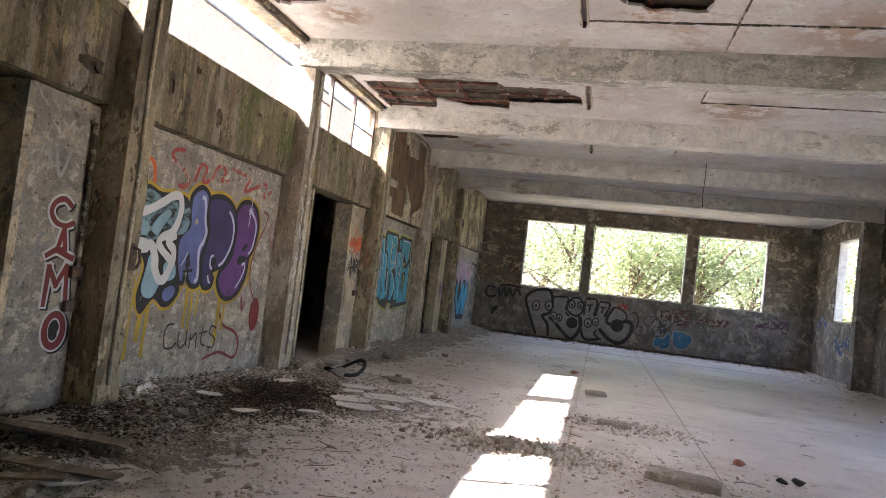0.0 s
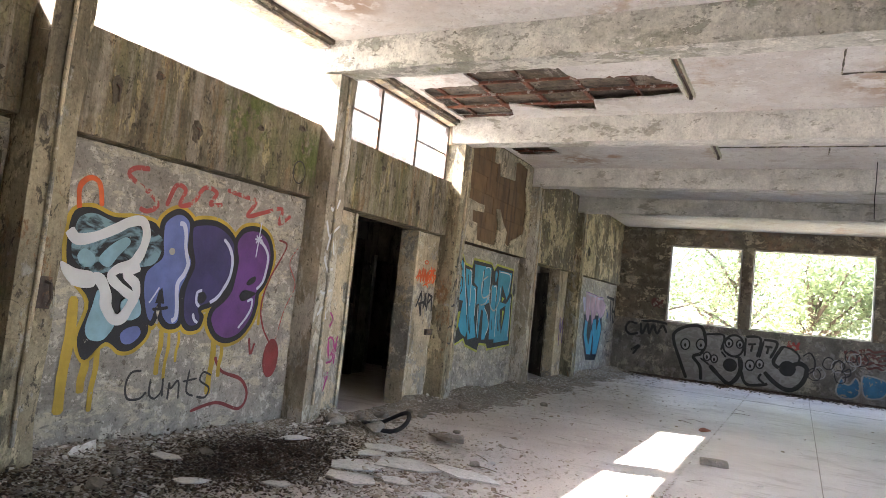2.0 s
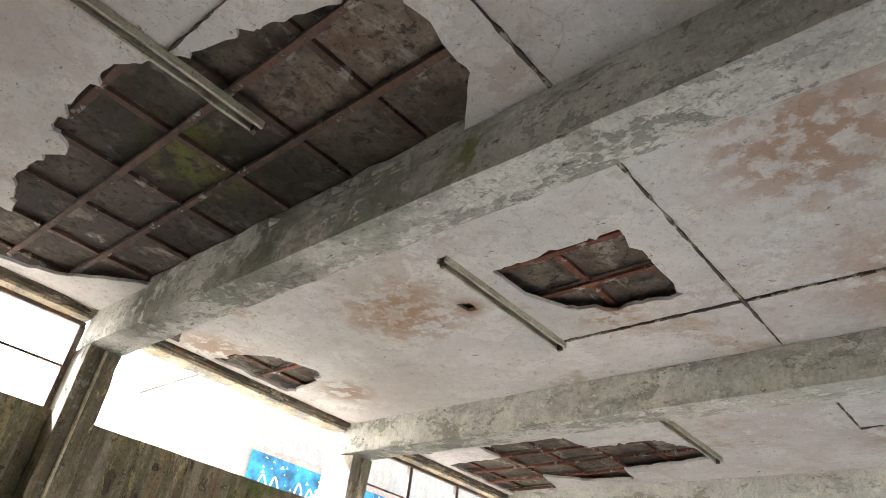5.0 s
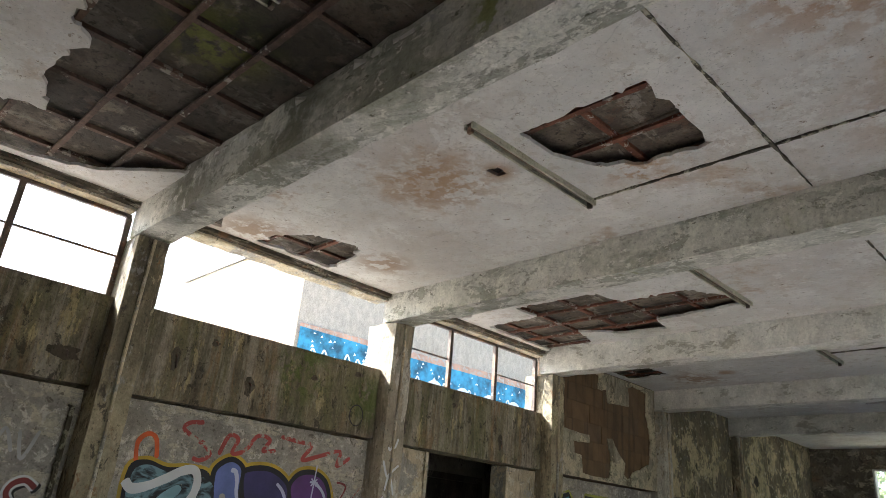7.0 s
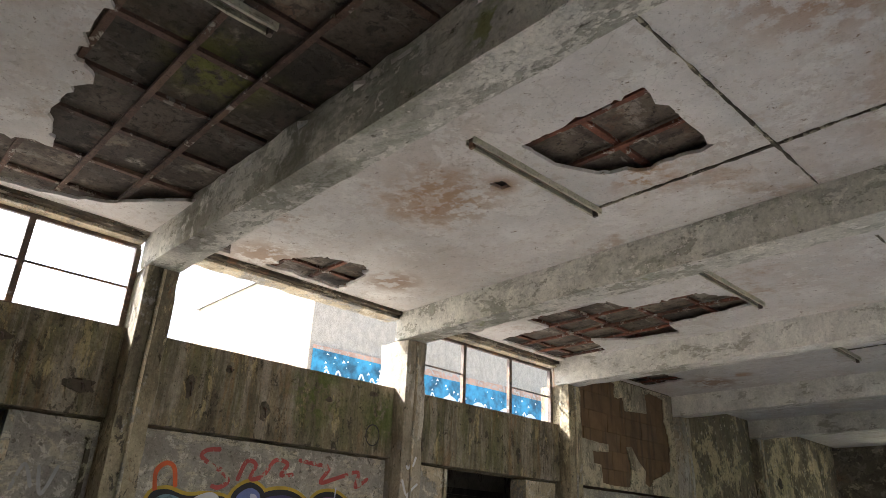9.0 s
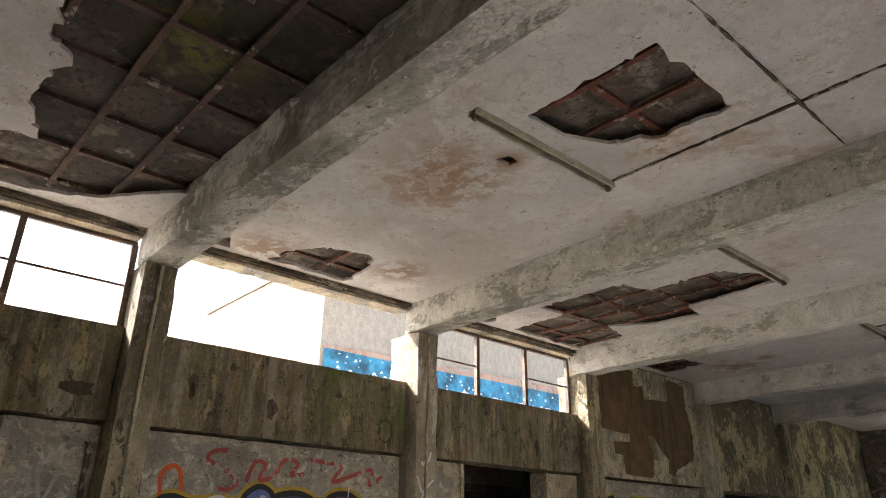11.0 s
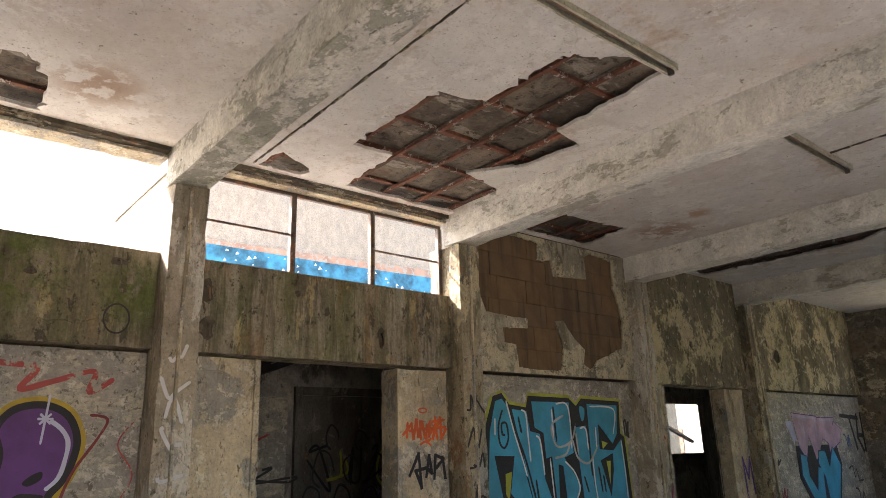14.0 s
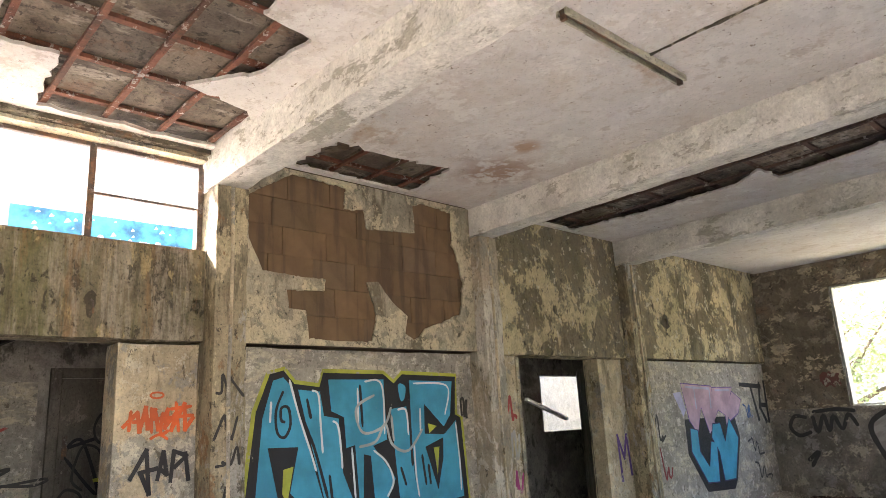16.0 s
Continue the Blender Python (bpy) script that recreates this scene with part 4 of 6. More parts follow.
# ---- wall details ----
pipe = thing("wall_conduit", "rusty conduit with broken switch boxes on the pier", "conduit")
part("pipe", rod([(LOW + 0.025, 4.10, 2.2), (LOW + 0.03, 4.135, 2.17), (LOW + 0.03, 4.14, 1.6), (LOW + 0.03, 4.14, 1.12)], 0.021), "casing", pipe)
part("switch_box", rough_block(LOW + 0.005, LOW + 0.05, 4.08, 4.19, 1.02, 1.12, 0.05, 0.008), "metal", pipe)
part("switch_box", rough_block(LOW + 0.005, LOW + 0.05, 4.06, 4.16, 0.78, 0.87, 0.05, 0.012), "metal", pipe)
box = part("junction_box", rough_block(LOW + 0.004, LOW + 0.05, 10.03, 10.2, 0.93, 1.02, 0.04, 0.006), "metal")
tagged(box, "rusted twin socket box fixed to the pier", "socket box")
for k in range(2, 8):
    y = BEAMS[k]
    cable = part("column_conduit", rod([(FRONT + 0.012, y + 0.14 + 0.008 * math.sin(z * 3 + k), z) for z in (0.25, 0.8, 1.4, 2.0, 2.6, 3.2, 3.66)], 0.016, 7), "pier")
    tagged(cable, "flaking painted conduit running up the column", "conduit", "column conduits")


def flat_patch(outline, place, seed=0, torn=0.012):
    bm = bmesh.new()
    vs = [bm.verts.new(place(*p)) for p in ragged(outline, 0.03, torn, seed)]
    es = [bm.edges.new((a, b)) for a, b in zip(vs, vs[1:] + vs[:1])]
    bmesh.ops.triangle_fill(bm, use_beauty=True, use_dissolve=False, edges=es)
    return bm


# spalled pockets in the upper panels, shade painted flat, with a stub of steel
for i, (y, z, w, h) in enumerate(((4.85, 2.72, 0.05, 0.2), (5.62, 2.62, 0.07, 0.16), (5.2, 2.95, 0.05, 0.06), (6.35, 2.85, 0.05, 0.05), (7.62, 2.86, 0.07, 0.18), (7.64, 2.55, 0.08, 0.17),
                                  (9.35, 2.6, 0.05, 0.18), (8.45, 2.93, 0.04, 0.05), (6.92, 3.0, 0.08, 0.05), (3.3, 2.86, 0.1, 0.07), (17.6, 2.93, 0.14, 0.2), (3.95, 2.58, 0.16, 0.1))):
    x = UP if y < 13 else -3.66
    sp = thing("spall", "spall shown by a flat patch of painted shade, with rusty steel stub", "damage", "spalled pockets")
    ring = [(y + w * math.cos(a) * (0.8 + 0.3 * math.sin(a * 3 + i)), z + h * 0.6 * math.sin(a)) for a in (j * math.tau / 9 for j in range(9))]
    part("pocket", flat_patch(ring, lambda u, v: (x + 0.0065, u, v), i), "spall_shade", sp)
    part("steel_stub", rod([(x - 0.02, y, z + h * 0.3), (x + 0.03, y + 0.01, z + h * 0.1), (x + 0.02, y + 0.02, z - h * 0.4)], 0.008), "metal", sp)


# ---- painted graffiti ----
def spray(name, colour, wear=0.64, under=(0.42, 0.39, 0.32), mottle=0.25):
    m, nt, b = graph(name, 0.55)
    n = spot(nt, 3.0, 5, 0.6)
    col = mix(nt, step(nt, n, 0.5, 0.2), tuple(c * (1 - mottle) for c in colour), tuple(min(1, c * (1 + mottle)) for c in colour))
    col = mix(nt, step(nt, spot(nt, 9, 9, 0.68, shift=3), wear, 0.02), col, under)
    put(nt, b.inputs["Base Color"], col)
    relief(nt, b, spot(nt, 45, 6, 0.7), 0.3)
    return m


def cloudy(name, first, second):
    """Two paints misted into each other."""
    m, nt, b = graph(name, 0.55)
    col = mix(nt, step(nt, spot(nt, 4.5, 4, 0.55, (1, 1, 1.6), 7, 1.2), 0.48, 0.09), second, first)
    col = mix(nt, step(nt, spot(nt, 9, 9, 0.68, shift=3), 0.66, 0.02), col, (0.34, 0.32, 0.27))
    put(nt, b.inputs["Base Color"], col)
    relief(nt, b, spot(nt, 45, 6, 0.7), 0.3)
    return m


P = {
    "black": spray("black_spray", (0.012, 0.012, 0.016), 0.70), "white": spray("white_spray", (0.72, 0.73, 0.74), 0.72, mottle=0.08),
    "yellow": spray("ochre_spray", (0.50, 0.34, 0.035), 0.66), "blue": spray("violet_blue_spray", (0.13, 0.17, 0.42), 0.71), "navy": spray("indigo_spray", (0.045, 0.035, 0.13), 0.72),
    "purple": spray("purple_spray", (0.13, 0.04, 0.20), 0.72), "pale_blue": spray("pale_blue_spray", (0.30, 0.52, 0.62), 0.70),
    "red": spray("red_spray", (0.42, 0.07, 0.06), 0.56), "dark_red": spray("dark_red_spray", (0.24, 0.035, 0.035), 0.66), "cyan": spray("cyan_spray", (0.035, 0.33, 0.52), 0.71, mottle=0.18),
    "lime": spray("lime_spray", (0.42, 0.44, 0.06), 0.60), "orange": spray("orange_spray", (0.72, 0.13, 0.03), 0.72), "pink": spray("pink_spray", (0.50, 0.33, 0.42), 0.64),
    "lilac": spray("lilac_spray", (0.42, 0.42, 0.58), 0.62), "soft_black": spray("faded_black_spray", (0.035, 0.033, 0.033), 0.66), "magenta": spray("magenta_spray", (0.42, 0.06, 0.22), 0.58),
    "bare": spray("bare_plaster", (0.42, 0.39, 0.33), 0.9), "shine": spray("pale_lilac_spray", (0.58, 0.60, 0.74), 0.74, mottle=0.1), "cloud": cloudy("clouded_teal_spray", (0.20, 0.34, 0.40), (0.012, 0.014, 0.018)),
    "faint_silver": cloudy("faded_silver_spray", (0.30, 0.29, 0.275), (0.40, 0.395, 0.38)),
    "mid_blue": spray("mid_blue_spray", (0.05, 0.20, 0.38), 0.58), "deep_blue": spray("deep_blue_spray", (0.035, 0.09, 0.22), 0.56), "violet": spray("violet_spray", (0.12, 0.06, 0.26), 0.60), "rust": spray("rust_red_spray", (0.15, 0.055, 0.045), 0.54), "plum": spray("plum_spray", (0.15, 0.075, 0.12), 0.55), "silver": spray("silver_spray", (0.42, 0.42, 0.42), 0.60),
}


def west(d, x=LOW):
    return lambda u, v, e=0.0: (x + 0.006 + 0.0022 * d + e, u, v)


def north(d):
    return lambda u, v, e=0.0: (u, NORTH - 0.008 - 0.0022 * d - e, v)


def east(d):
    return lambda u, v, e=0.0: (EAST - 0.008 - 0.0022 * d - e, u, v)


def curve(pts, closed, n=6):
    """Points of a smooth line through pts."""
    m = len(pts)
    out = []
    for i in range(m if closed else m - 1):
        p = [pts[(i + k) % m] if closed else pts[max(0, min(m - 1, i + k))] for k in (-1, 0, 1, 2)]
        for j in range(n):
            t = j / n
            out.append(tuple(0.5 * (2 * p[1][a] + (p[2][a] - p[0][a]) * t + (2 * p[0][a] - 5 * p[1][a] + 4 * p[2][a] - p[3][a]) * t * t
                                    + (3 * p[1][a] - p[0][a] - 3 * p[2][a] + p[3][a]) * t ** 3) for a in (0, 1)))
    return out if closed else out + [tuple(pts[-1])]


def fill(parent, pts, colour, place, round_=True, name="paint"):
    loop = curve(pts, True, 5) if round_ else pts
    bm = bmesh.new()
    vs = [bm.verts.new(place(*p)) for p in loop]
    es = [bm.edges.new((a, b)) for a, b in zip(vs, vs[1:] + vs[:1])]
    bmesh.ops.triangle_fill(bm, use_beauty=True, use_dissolve=False, edges=es)
    return part(name, bm, P[colour], parent)


def line(parent, pts, width, colour, place, sharp=False, name="stroke", closed=False):
    path = [Vector(p) for p in (pts if sharp else curve(pts, closed, 7))]
    if closed:
        path.append(path[0])
    bm = bmesh.new()
    if sharp:
        for i, (p, q) in enumerate(zip(path, path[1:])):
            d = (q - p).normalized()
            k, n = d * width * 0.35, Vector((-d.y, d.x)) * width / 2
            quad = [bm.verts.new(place(c.x, c.y, 0.0003 * i)) for c in (p - k - n * 0.8, p - k + n * 0.8, q + k + n, q + k - n)]
            bm.faces.new(quad)
            if i:
                bm.faces.new((last[2], last[3], quad[0]))
            last = quad
        return part(name, bm, P[colour], parent)
    rows = []
    for i, p in enumerate(path):
        d = (path[min(i + 1, len(path) - 1)] - path[max(i - 1, 0)])
        d = d.normalized() if d.length > 1e-9 else Vector((1, 0))
        w = width * (0.5 if i in (0, len(path) - 1) and not closed else 1) * (0.9 + 0.2 * noise.noise(Vector((p[0] * 9, p[1] * 9, 0)))) / 2
        rows.append([bm.verts.new(place(p[0] - d[1] * w * k, p[1] + d[0] * w * k, 0.0012 * i / len(path))) for k in (-1, 1)])
    for a, b in zip(rows, rows[1:]):
        bm.faces.new((a[0], a[1], b[1], b[0]))
    return part(name, bm, P[colour], parent)


def grown(pts, by):
    """The outline pushed outwards."""
    area = sum(a[0] * b[1] - b[0] * a[1] for a, b in zip(pts, pts[1:] + pts[:1]))
    s = 1 if area > 0 else -1
    out = []
    for i, p in enumerate(pts):
        a, b = Vector(pts[i - 1]), Vector(pts[(i + 1) % len(pts)])
        d = (b - a).normalized()
        out.append((p[0] + d.y * by * s, p[1] - d.x * by * s))
    return out


big = thing("graffiti_mural", "bubble-letter graffiti in blue and purple with ochre outline", "graffiti")
S_BASE = [(4.70, 1.77), (4.84, 1.85), (5.03, 1.81), (5.24, 1.83), (5.44, 1.79), (5.52, 1.5), (5.42, 1.2), (5.47, 0.95), (5.36, 0.82), (5.24, 0.80), (5.1, 0.87), (4.95, 0.74), (4.87, 0.9), (4.92, 1.17), (4.72, 1.4)]
LETTER_A = [(5.63, 1.92), (5.74, 1.87), (5.75, 1.74), (5.76, 1.63), (5.81, 1.54), (5.78, 1.42), (5.73, 1.29), (5.75, 1.11), (5.74, 1.03), (5.66, 1.02), (5.59, 1.08), (5.55, 1.19), (5.51, 1.14), (5.48, 1.04), (5.43, 1.1), (5.38, 1.28), (5.38, 1.41), (5.44, 1.48), (5.52, 1.56), (5.5, 1.71), (5.51, 1.84)]
LETTER_P = [(5.82, 1.85), (6.02, 1.88), (6.18, 1.83), (6.28, 1.73), (6.28, 1.55), (6.24, 1.37), (6.16, 1.26), (6.06, 1.21), (5.95, 1.16), (5.98, 1.08), (5.96, 1.02), (5.87, 1.01), (5.81, 1.09), (5.79, 1.25), (5.81, 1.37), (5.86, 1.52), (5.81, 1.68), (5.79, 1.8)]
LETTER_E = [(6.4, 1.87), (6.56, 1.9), (6.7, 1.84), (6.77, 1.7), (6.76, 1.56), (6.71, 1.43), (6.64, 1.34), (6.63, 1.28), (6.63, 1.21), (6.59, 1.08), (6.48, 0.95), (6.33, 0.9), (6.2, 0.94), (6.12, 1.05), (6.14, 1.14), (6.24, 1.22), (6.32, 1.32), (6.35, 1.46), (6.36, 1.61), (6.32, 1.76)]
for i, loop in enumerate((S_BASE, grown(LETTER_A, 0.05), grown(LETTER_P, 0.05), grown(LETTER_E, 0.05))):
    fill(big, grown(loop, 0.032), "yellow", west(0.1 * i), name="halo")
    fill(big, loop, "black", west(1 + 0.1 * i), name="outline")
for y, z0, z1, w in ((4.80, 1.2, 0.36, 0.09), (4.95, 0.8, 0.50, 0.07), (5.04, 0.85, 0.36, 0.05), (5.60, 0.97, 0.60, 0.05), (5.68, 0.95, 0.56, 0.035), (5.78, 0.95, 0.7, 0.03), (6.18, 0.88, 0.40, 0.07), (6.28, 0.85, 0.55, 0.05), (6.72, 1.3, 1.02, 0.04)):
    line(big, [(y, z0), (y + 0.012, (z0 * 2 + z1) / 3), (y - 0.004, (z0 + z1 * 2) / 3), (y, z1)], w, "yellow", west(0.6), name="drip")
fill(big, [(4.74, 1.72), (4.79, 1.79), (4.88, 1.81), (5.0, 1.78), (5.13, 1.75), (5.32, 1.77), (5.45, 1.73), (5.5, 1.67), (5.48, 1.55), (5.42, 1.48), (5.28, 1.45), (5.11, 1.41), (4.94, 1.38), (4.81, 1.42), (4.73, 1.52)], "cloud", west(2), name="letter")
fill(big, [(4.99, 1.26), (5.1, 1.1), (5.16, 1.01), (5.08, 0.89), (4.97, 0.89), (4.92, 0.97), (4.95, 1.13)], "pale_blue", west(2), name="letter")
fill(big, [(5.19, 1.18), (5.32, 1.23), (5.38, 1.1), (5.31, 1.04), (5.22, 1.06)], "pale_blue", west(2), name="letter")
fill(big, [(5.22, 0.93), (5.28, 0.98), (5.37, 0.99), (5.4, 0.93), (5.33, 0.86), (5.25, 0.86)], "blue", west(2), name="letter")
fill(big, [(4.78, 1.49), (4.83, 1.55), (4.92, 1.5), (4.91, 1.43), (4.83, 1.42)], "pale_blue", west(2.4), name="highlight")
fill(big, [(4.95, 1.48), (5.03, 1.59), (5.15, 1.67), (5.2, 1.63), (5.11, 1.52), (5.04, 1.43)], "pale_blue", west(2.4), name="highlight")
fill(big, LETTER_A, "blue", west(2), name="letter")
fill(big, LETTER_P, "navy", west(2), name="letter")
fill(big, LETTER_E, "purple", west(2), name="letter")
fill(big, [(5.55, 1.31), (5.59, 1.18), (5.5, 1.18), (5.52, 1.28)], "black", west(2.8), False, "counter")
line(big, [(5.48, 1.13), (5.57, 1.14), (5.63, 1.15)], 0.03, "black", west(2.8))
fill(big, [(5.60 + 0.03 * math.cos(a), 1.61 + 0.03 * math.sin(a)) for a in (i * math.tau / 8 for i in range(8))], "bare", west(2.6), name="chip")
fill(big, [(5.94, 1.28), (5.99, 1.3), (6.03, 1.25), (5.99, 1.2), (5.94, 1.21)], "black", west(2.8), name="counter")
fill(big, [(6.49, 1.41), (6.54, 1.46), (6.6, 1.48), (6.6, 1.43), (6.53, 1.39)], "black", west(2.8), name="counter")
fill(big, [(6.42, 1.29), (6.47, 1.34), (6.55, 1.34), (6.63, 1.32), (6.55, 1.27), (6.46, 1.24)], "black", west(2.8), name="counter")
line(big, [(4.69, 1.67), (4.76, 1.61), (4.89, 1.64), (5.05, 1.72), (5.17, 1.79), (5.28, 1.81), (5.33, 1.73), (5.32, 1.62), (5.27, 1.51), (5.19, 1.45), (5.11, 1.42), (5.07, 1.36), (5.17, 1.28), (5.3, 1.22), (5.29, 1.32), (5.2, 1.39), (5.31, 1.46)], 0.085, "white", west(4))
line(big, [(4.75, 1.32), (4.87, 1.32), (4.97, 1.34), (5.04, 1.24), (5.06, 1.14), (5.13, 1.05), (5.2, 1.05), (5.25, 1.12), (5.3, 1.22)], 0.10, "white", west(4.7))
fill(big, [(4.66, 1.44), (4.78, 1.40), (4.92, 1.38), (4.94, 1.28), (4.8, 1.27), (4.7, 1.34)], "white", west(4.4), name="stroke")
for pts, w in (([(5.64, 1.85), (5.69, 1.84), (5.72, 1.76), (5.73, 1.67), (5.76, 1.58), (5.78, 1.52), (5.75, 1.43), (5.7, 1.36), (5.7, 1.27), (5.72, 1.16), (5.72, 1.07), (5.68, 1.04)], 0.042), ([(6.15, 1.78), (6.23, 1.71), (6.28, 1.6), (6.27, 1.45), (6.2, 1.32), (6.14, 1.25), (6.07, 1.21)], 0.036), ([(5.97, 1.31), (5.92, 1.29), (5.92, 1.21), (5.96, 1.17)], 0.028), ([(5.9, 1.11), (5.92, 1.06), (5.96, 1.03)], 0.028),
               ([(6.61, 1.82), (6.69, 1.76), (6.74, 1.67), (6.73, 1.53), (6.7, 1.43), (6.63, 1.36)], 0.034), ([(6.53, 1.24), (6.59, 1.26), (6.59, 1.18), (6.54, 1.09), (6.45, 0.99)], 0.028), ([(5.44, 1.18), (5.48, 1.24), (5.52, 1.31)], 0.016)):
    line(big, pts, w, "shine", west(3))
for a, r in ((0, 0.05), (0.8, 0.05), (1.5, 0.17), (2.36, 0.05)):
    line(big, [(6.58 - r * math.cos(a), 1.83 - r * math.sin(a)), (6.58, 1.83), (6.58 + r * math.cos(a), 1.83 + r * math.sin(a))], 0.018, "shine", west(4.2))

tags_red = thing("graffiti_scrawl", "faded red spray scrawl along the top of the panel", "graffiti")
for pts in ([(5.29, 2.23), (5.16, 2.21), (5.11, 2.15), (5.23, 2.08), (5.33, 2.04), (5.4, 1.96), (5.32, 1.9), (5.24, 1.91)], [(5.49, 1.97), (5.56, 2.15), (5.66, 2.13), (5.62, 2.0), (5.75, 2.04), (5.86, 2.19), (6.0, 2.17), (5.94, 2.06), (6.08, 2.08)],
            [(6.12, 2.22), (6.33, 2.2), (6.49, 2.18), (6.4, 2.03), (6.6, 2.09), (6.86, 2.17), (6.84, 2.02), (7.0, 2.12)]):
    line(tags_red, pts, 0.045, "red", west(0))
line(tags_red, [(4.75, 1.82), (4.73, 1.98), (4.8, 2.06), (4.88, 2.03), (4.92, 1.87)], 0.045, "orange", west(0.3))
balloon = thing("graffiti_balloon", "dark red sprayed balloon shape with a long string", "graffiti")
fill(balloon, [(6.95 + 0.11 * math.cos(a), 0.70 + 0.19 * math.sin(a)) for a in (i * math.tau / 10 for i in range(10))], "dark_red", west(0.6))
line(balloon, [(6.9, 0.85), (6.78, 1.0), (6.72, 1.2), (6.78, 1.45), (6.93, 1.70), (6.98, 1.83), (6.86, 1.86)], 0.022, "dark_red", west(5))
line(balloon, [(6.99, 0.88), (7.07, 1.18), (7.19, 1.43), (7.07, 1.65), (7.18, 1.83)], 0.012, "red", west(0.6))
line(balloon, [(6.22, 0.73), (6.32, 0.6), (6.58, 0.51), (6.68, 0.36), (6.59, 0.24), (6.3, 0.32), (6.01, 0.27)], 0.034, "dark_red", west(0.8))
line(balloon, [(6.62, 0.9), (6.66, 0.75), (6.70, 0.85)], 0.03, "dark_red", west(0.8))
scrawl = thing("graffiti_scrawl", "thin black handwritten word sprayed under the mural", "graffiti")
for pts in ([(5.46, 0.64), (5.37, 0.63), (5.33, 0.54), (5.36, 0.43), (5.47, 0.42), (5.53, 0.47)], [(5.56, 0.57), (5.56, 0.45), (5.62, 0.41), (5.68, 0.47), (5.68, 0.57), (5.69, 0.42)],
            [(5.75, 0.39), (5.75, 0.53), (5.77, 0.48), (5.84, 0.54), (5.86, 0.39)], [(5.95, 0.63), (5.94, 0.45), (6.02, 0.40)], [(5.89, 0.53), (6.04, 0.55)], [(6.20, 0.57), (6.11, 0.60), (6.08, 0.53), (6.19, 0.46), (6.16, 0.38), (6.06, 0.39)]):
    line(scrawl, pts, 0.021, "soft_black", west(1.2))

word = thing("graffiti_word", "red letters with white edges painted down the pier", "graffiti")
LETTERS = ([(4.04, 1.54), (3.96, 1.59), (3.88, 1.56), (3.85, 1.49), (3.90, 1.42), (3.99, 1.40), (4.07, 1.43)], [(3.86, 1.18), (3.95, 1.23), (3.99, 1.38), (4.02, 1.23), (3.95, 1.22), (4.10, 1.17)],
           [(3.89, 0.83), (3.90, 1.10), (3.98, 0.97), (4.06, 1.11), (4.09, 0.85)])
for i, pts in enumerate(LETTERS):
    line(word, [(u + 0.02, v - 0.012) for u, v in pts], 0.085, "black", west(0), sharp=i > 0)
    line(word, pts, 0.085, "white", west(1), sharp=i > 0)
    line(word, pts, 0.045, "dark_red", west(2), sharp=i > 0, name="letter")
OVAL = [(4.02 + 0.085 * math.cos(a), 0.645 + 0.115 * math.sin(a)) for a in (i * math.tau / 12 for i in range(12))]
line(word, [(u + 0.02, v - 0.012) for u, v in OVAL], 0.10, "black", west(0), closed=True)
line(word, OVAL, 0.095, "white", west(1), closed=True)
line(word, OVAL, 0.06, "dark_red", west(2), closed=True, name="letter")
fill(word, [(4.02 + 0.05 * math.cos(a), 0.645 + 0.075 * math.sin(a)) for a in (i * math.tau / 12 for i in range(12))], "black", west(1.5))

orange_tag = thing("graffiti_tag", "jagged orange spray tag on the cream pier", "graffiti")
line(orange_tag, [(9.66, 1.70), (9.76, 1.80), (9.78, 1.66), (9.82, 1.84), (9.84, 1.68), (9.89, 1.82), (9.92, 1.67), (9.99, 1.82), (9.97, 1.68), (10.06, 1.80), (10.02, 1.66), (10.12, 1.86), (10.13, 1.66), (10.19, 1.75)], 0.034, "orange", west(0), sharp=True)
for pts in ([(9.70, 1.66), (9.71, 1.82)], [(9.86, 1.84), (9.87, 1.64)], [(9.95, 1.80), (9.94, 1.64), (10.0, 1.66)], [(10.05, 1.88), (10.08, 1.64)], [(10.0, 1.82), (10.18, 1.84)]):
    line(orange_tag, pts, 0.03, "orange", west(0.8))
line(orange_tag, [(9.72, 1.73), (9.9, 1.75), (10.2, 1.77)], 0.03, "orange", west(0.4))
line(orange_tag, [(9.86, 1.60), (9.93, 1.63), (10.0, 1.59)], 0.025, "orange", west(0))
line(orange_tag, [(9.9 + 0.05 * math.cos(a), 1.93 + 0.022 * math.sin(a)) for a in (i * math.tau / 8 for i in range(8))], 0.018, "orange", west(0), closed=True)
black_tag = thing("graffiti_tag", "angular black spray tag on the cream pier", "graffiti")
for pts in ([(9.73, 1.32), (9.84, 1.52), (9.87, 1.20), (9.80, 1.36), (9.92, 1.38)], [(9.93, 1.30), (9.97, 1.50), (10.0, 1.33), (9.94, 1.38)], [(10.03, 1.28), (10.05, 1.50), (10.15, 1.46), (10.06, 1.38)], [(10.14, 1.48), (10.17, 1.28)]):
    line(black_tag, pts, 0.036, "black", west(0), sharp=True)

mural = thing("graffiti_mural", "large cyan block-letter graffiti edged in black and lime", "graffiti")
BLOCKY = [(10.66, 1.06), (10.75, 1.77), (10.88, 2.09), (11.0, 2.12), (11.11, 2.0), (11.38, 1.97), (11.42, 2.10), (12.12, 2.09), (12.25, 2.0), (12.36, 2.09), (13.1, 2.07), (13.06, 1.68), (13.14, 1.64), (13.2, 0.78),
          (12.25, 0.72), (12.2, 0.80), (11.9, 0.82), (11.85, 0.70), (11.4, 0.80), (11.3, 0.9), (10.9, 0.78)]
fill(mural, grown(BLOCKY, 0.05), "lime", west(0), False, "halo")
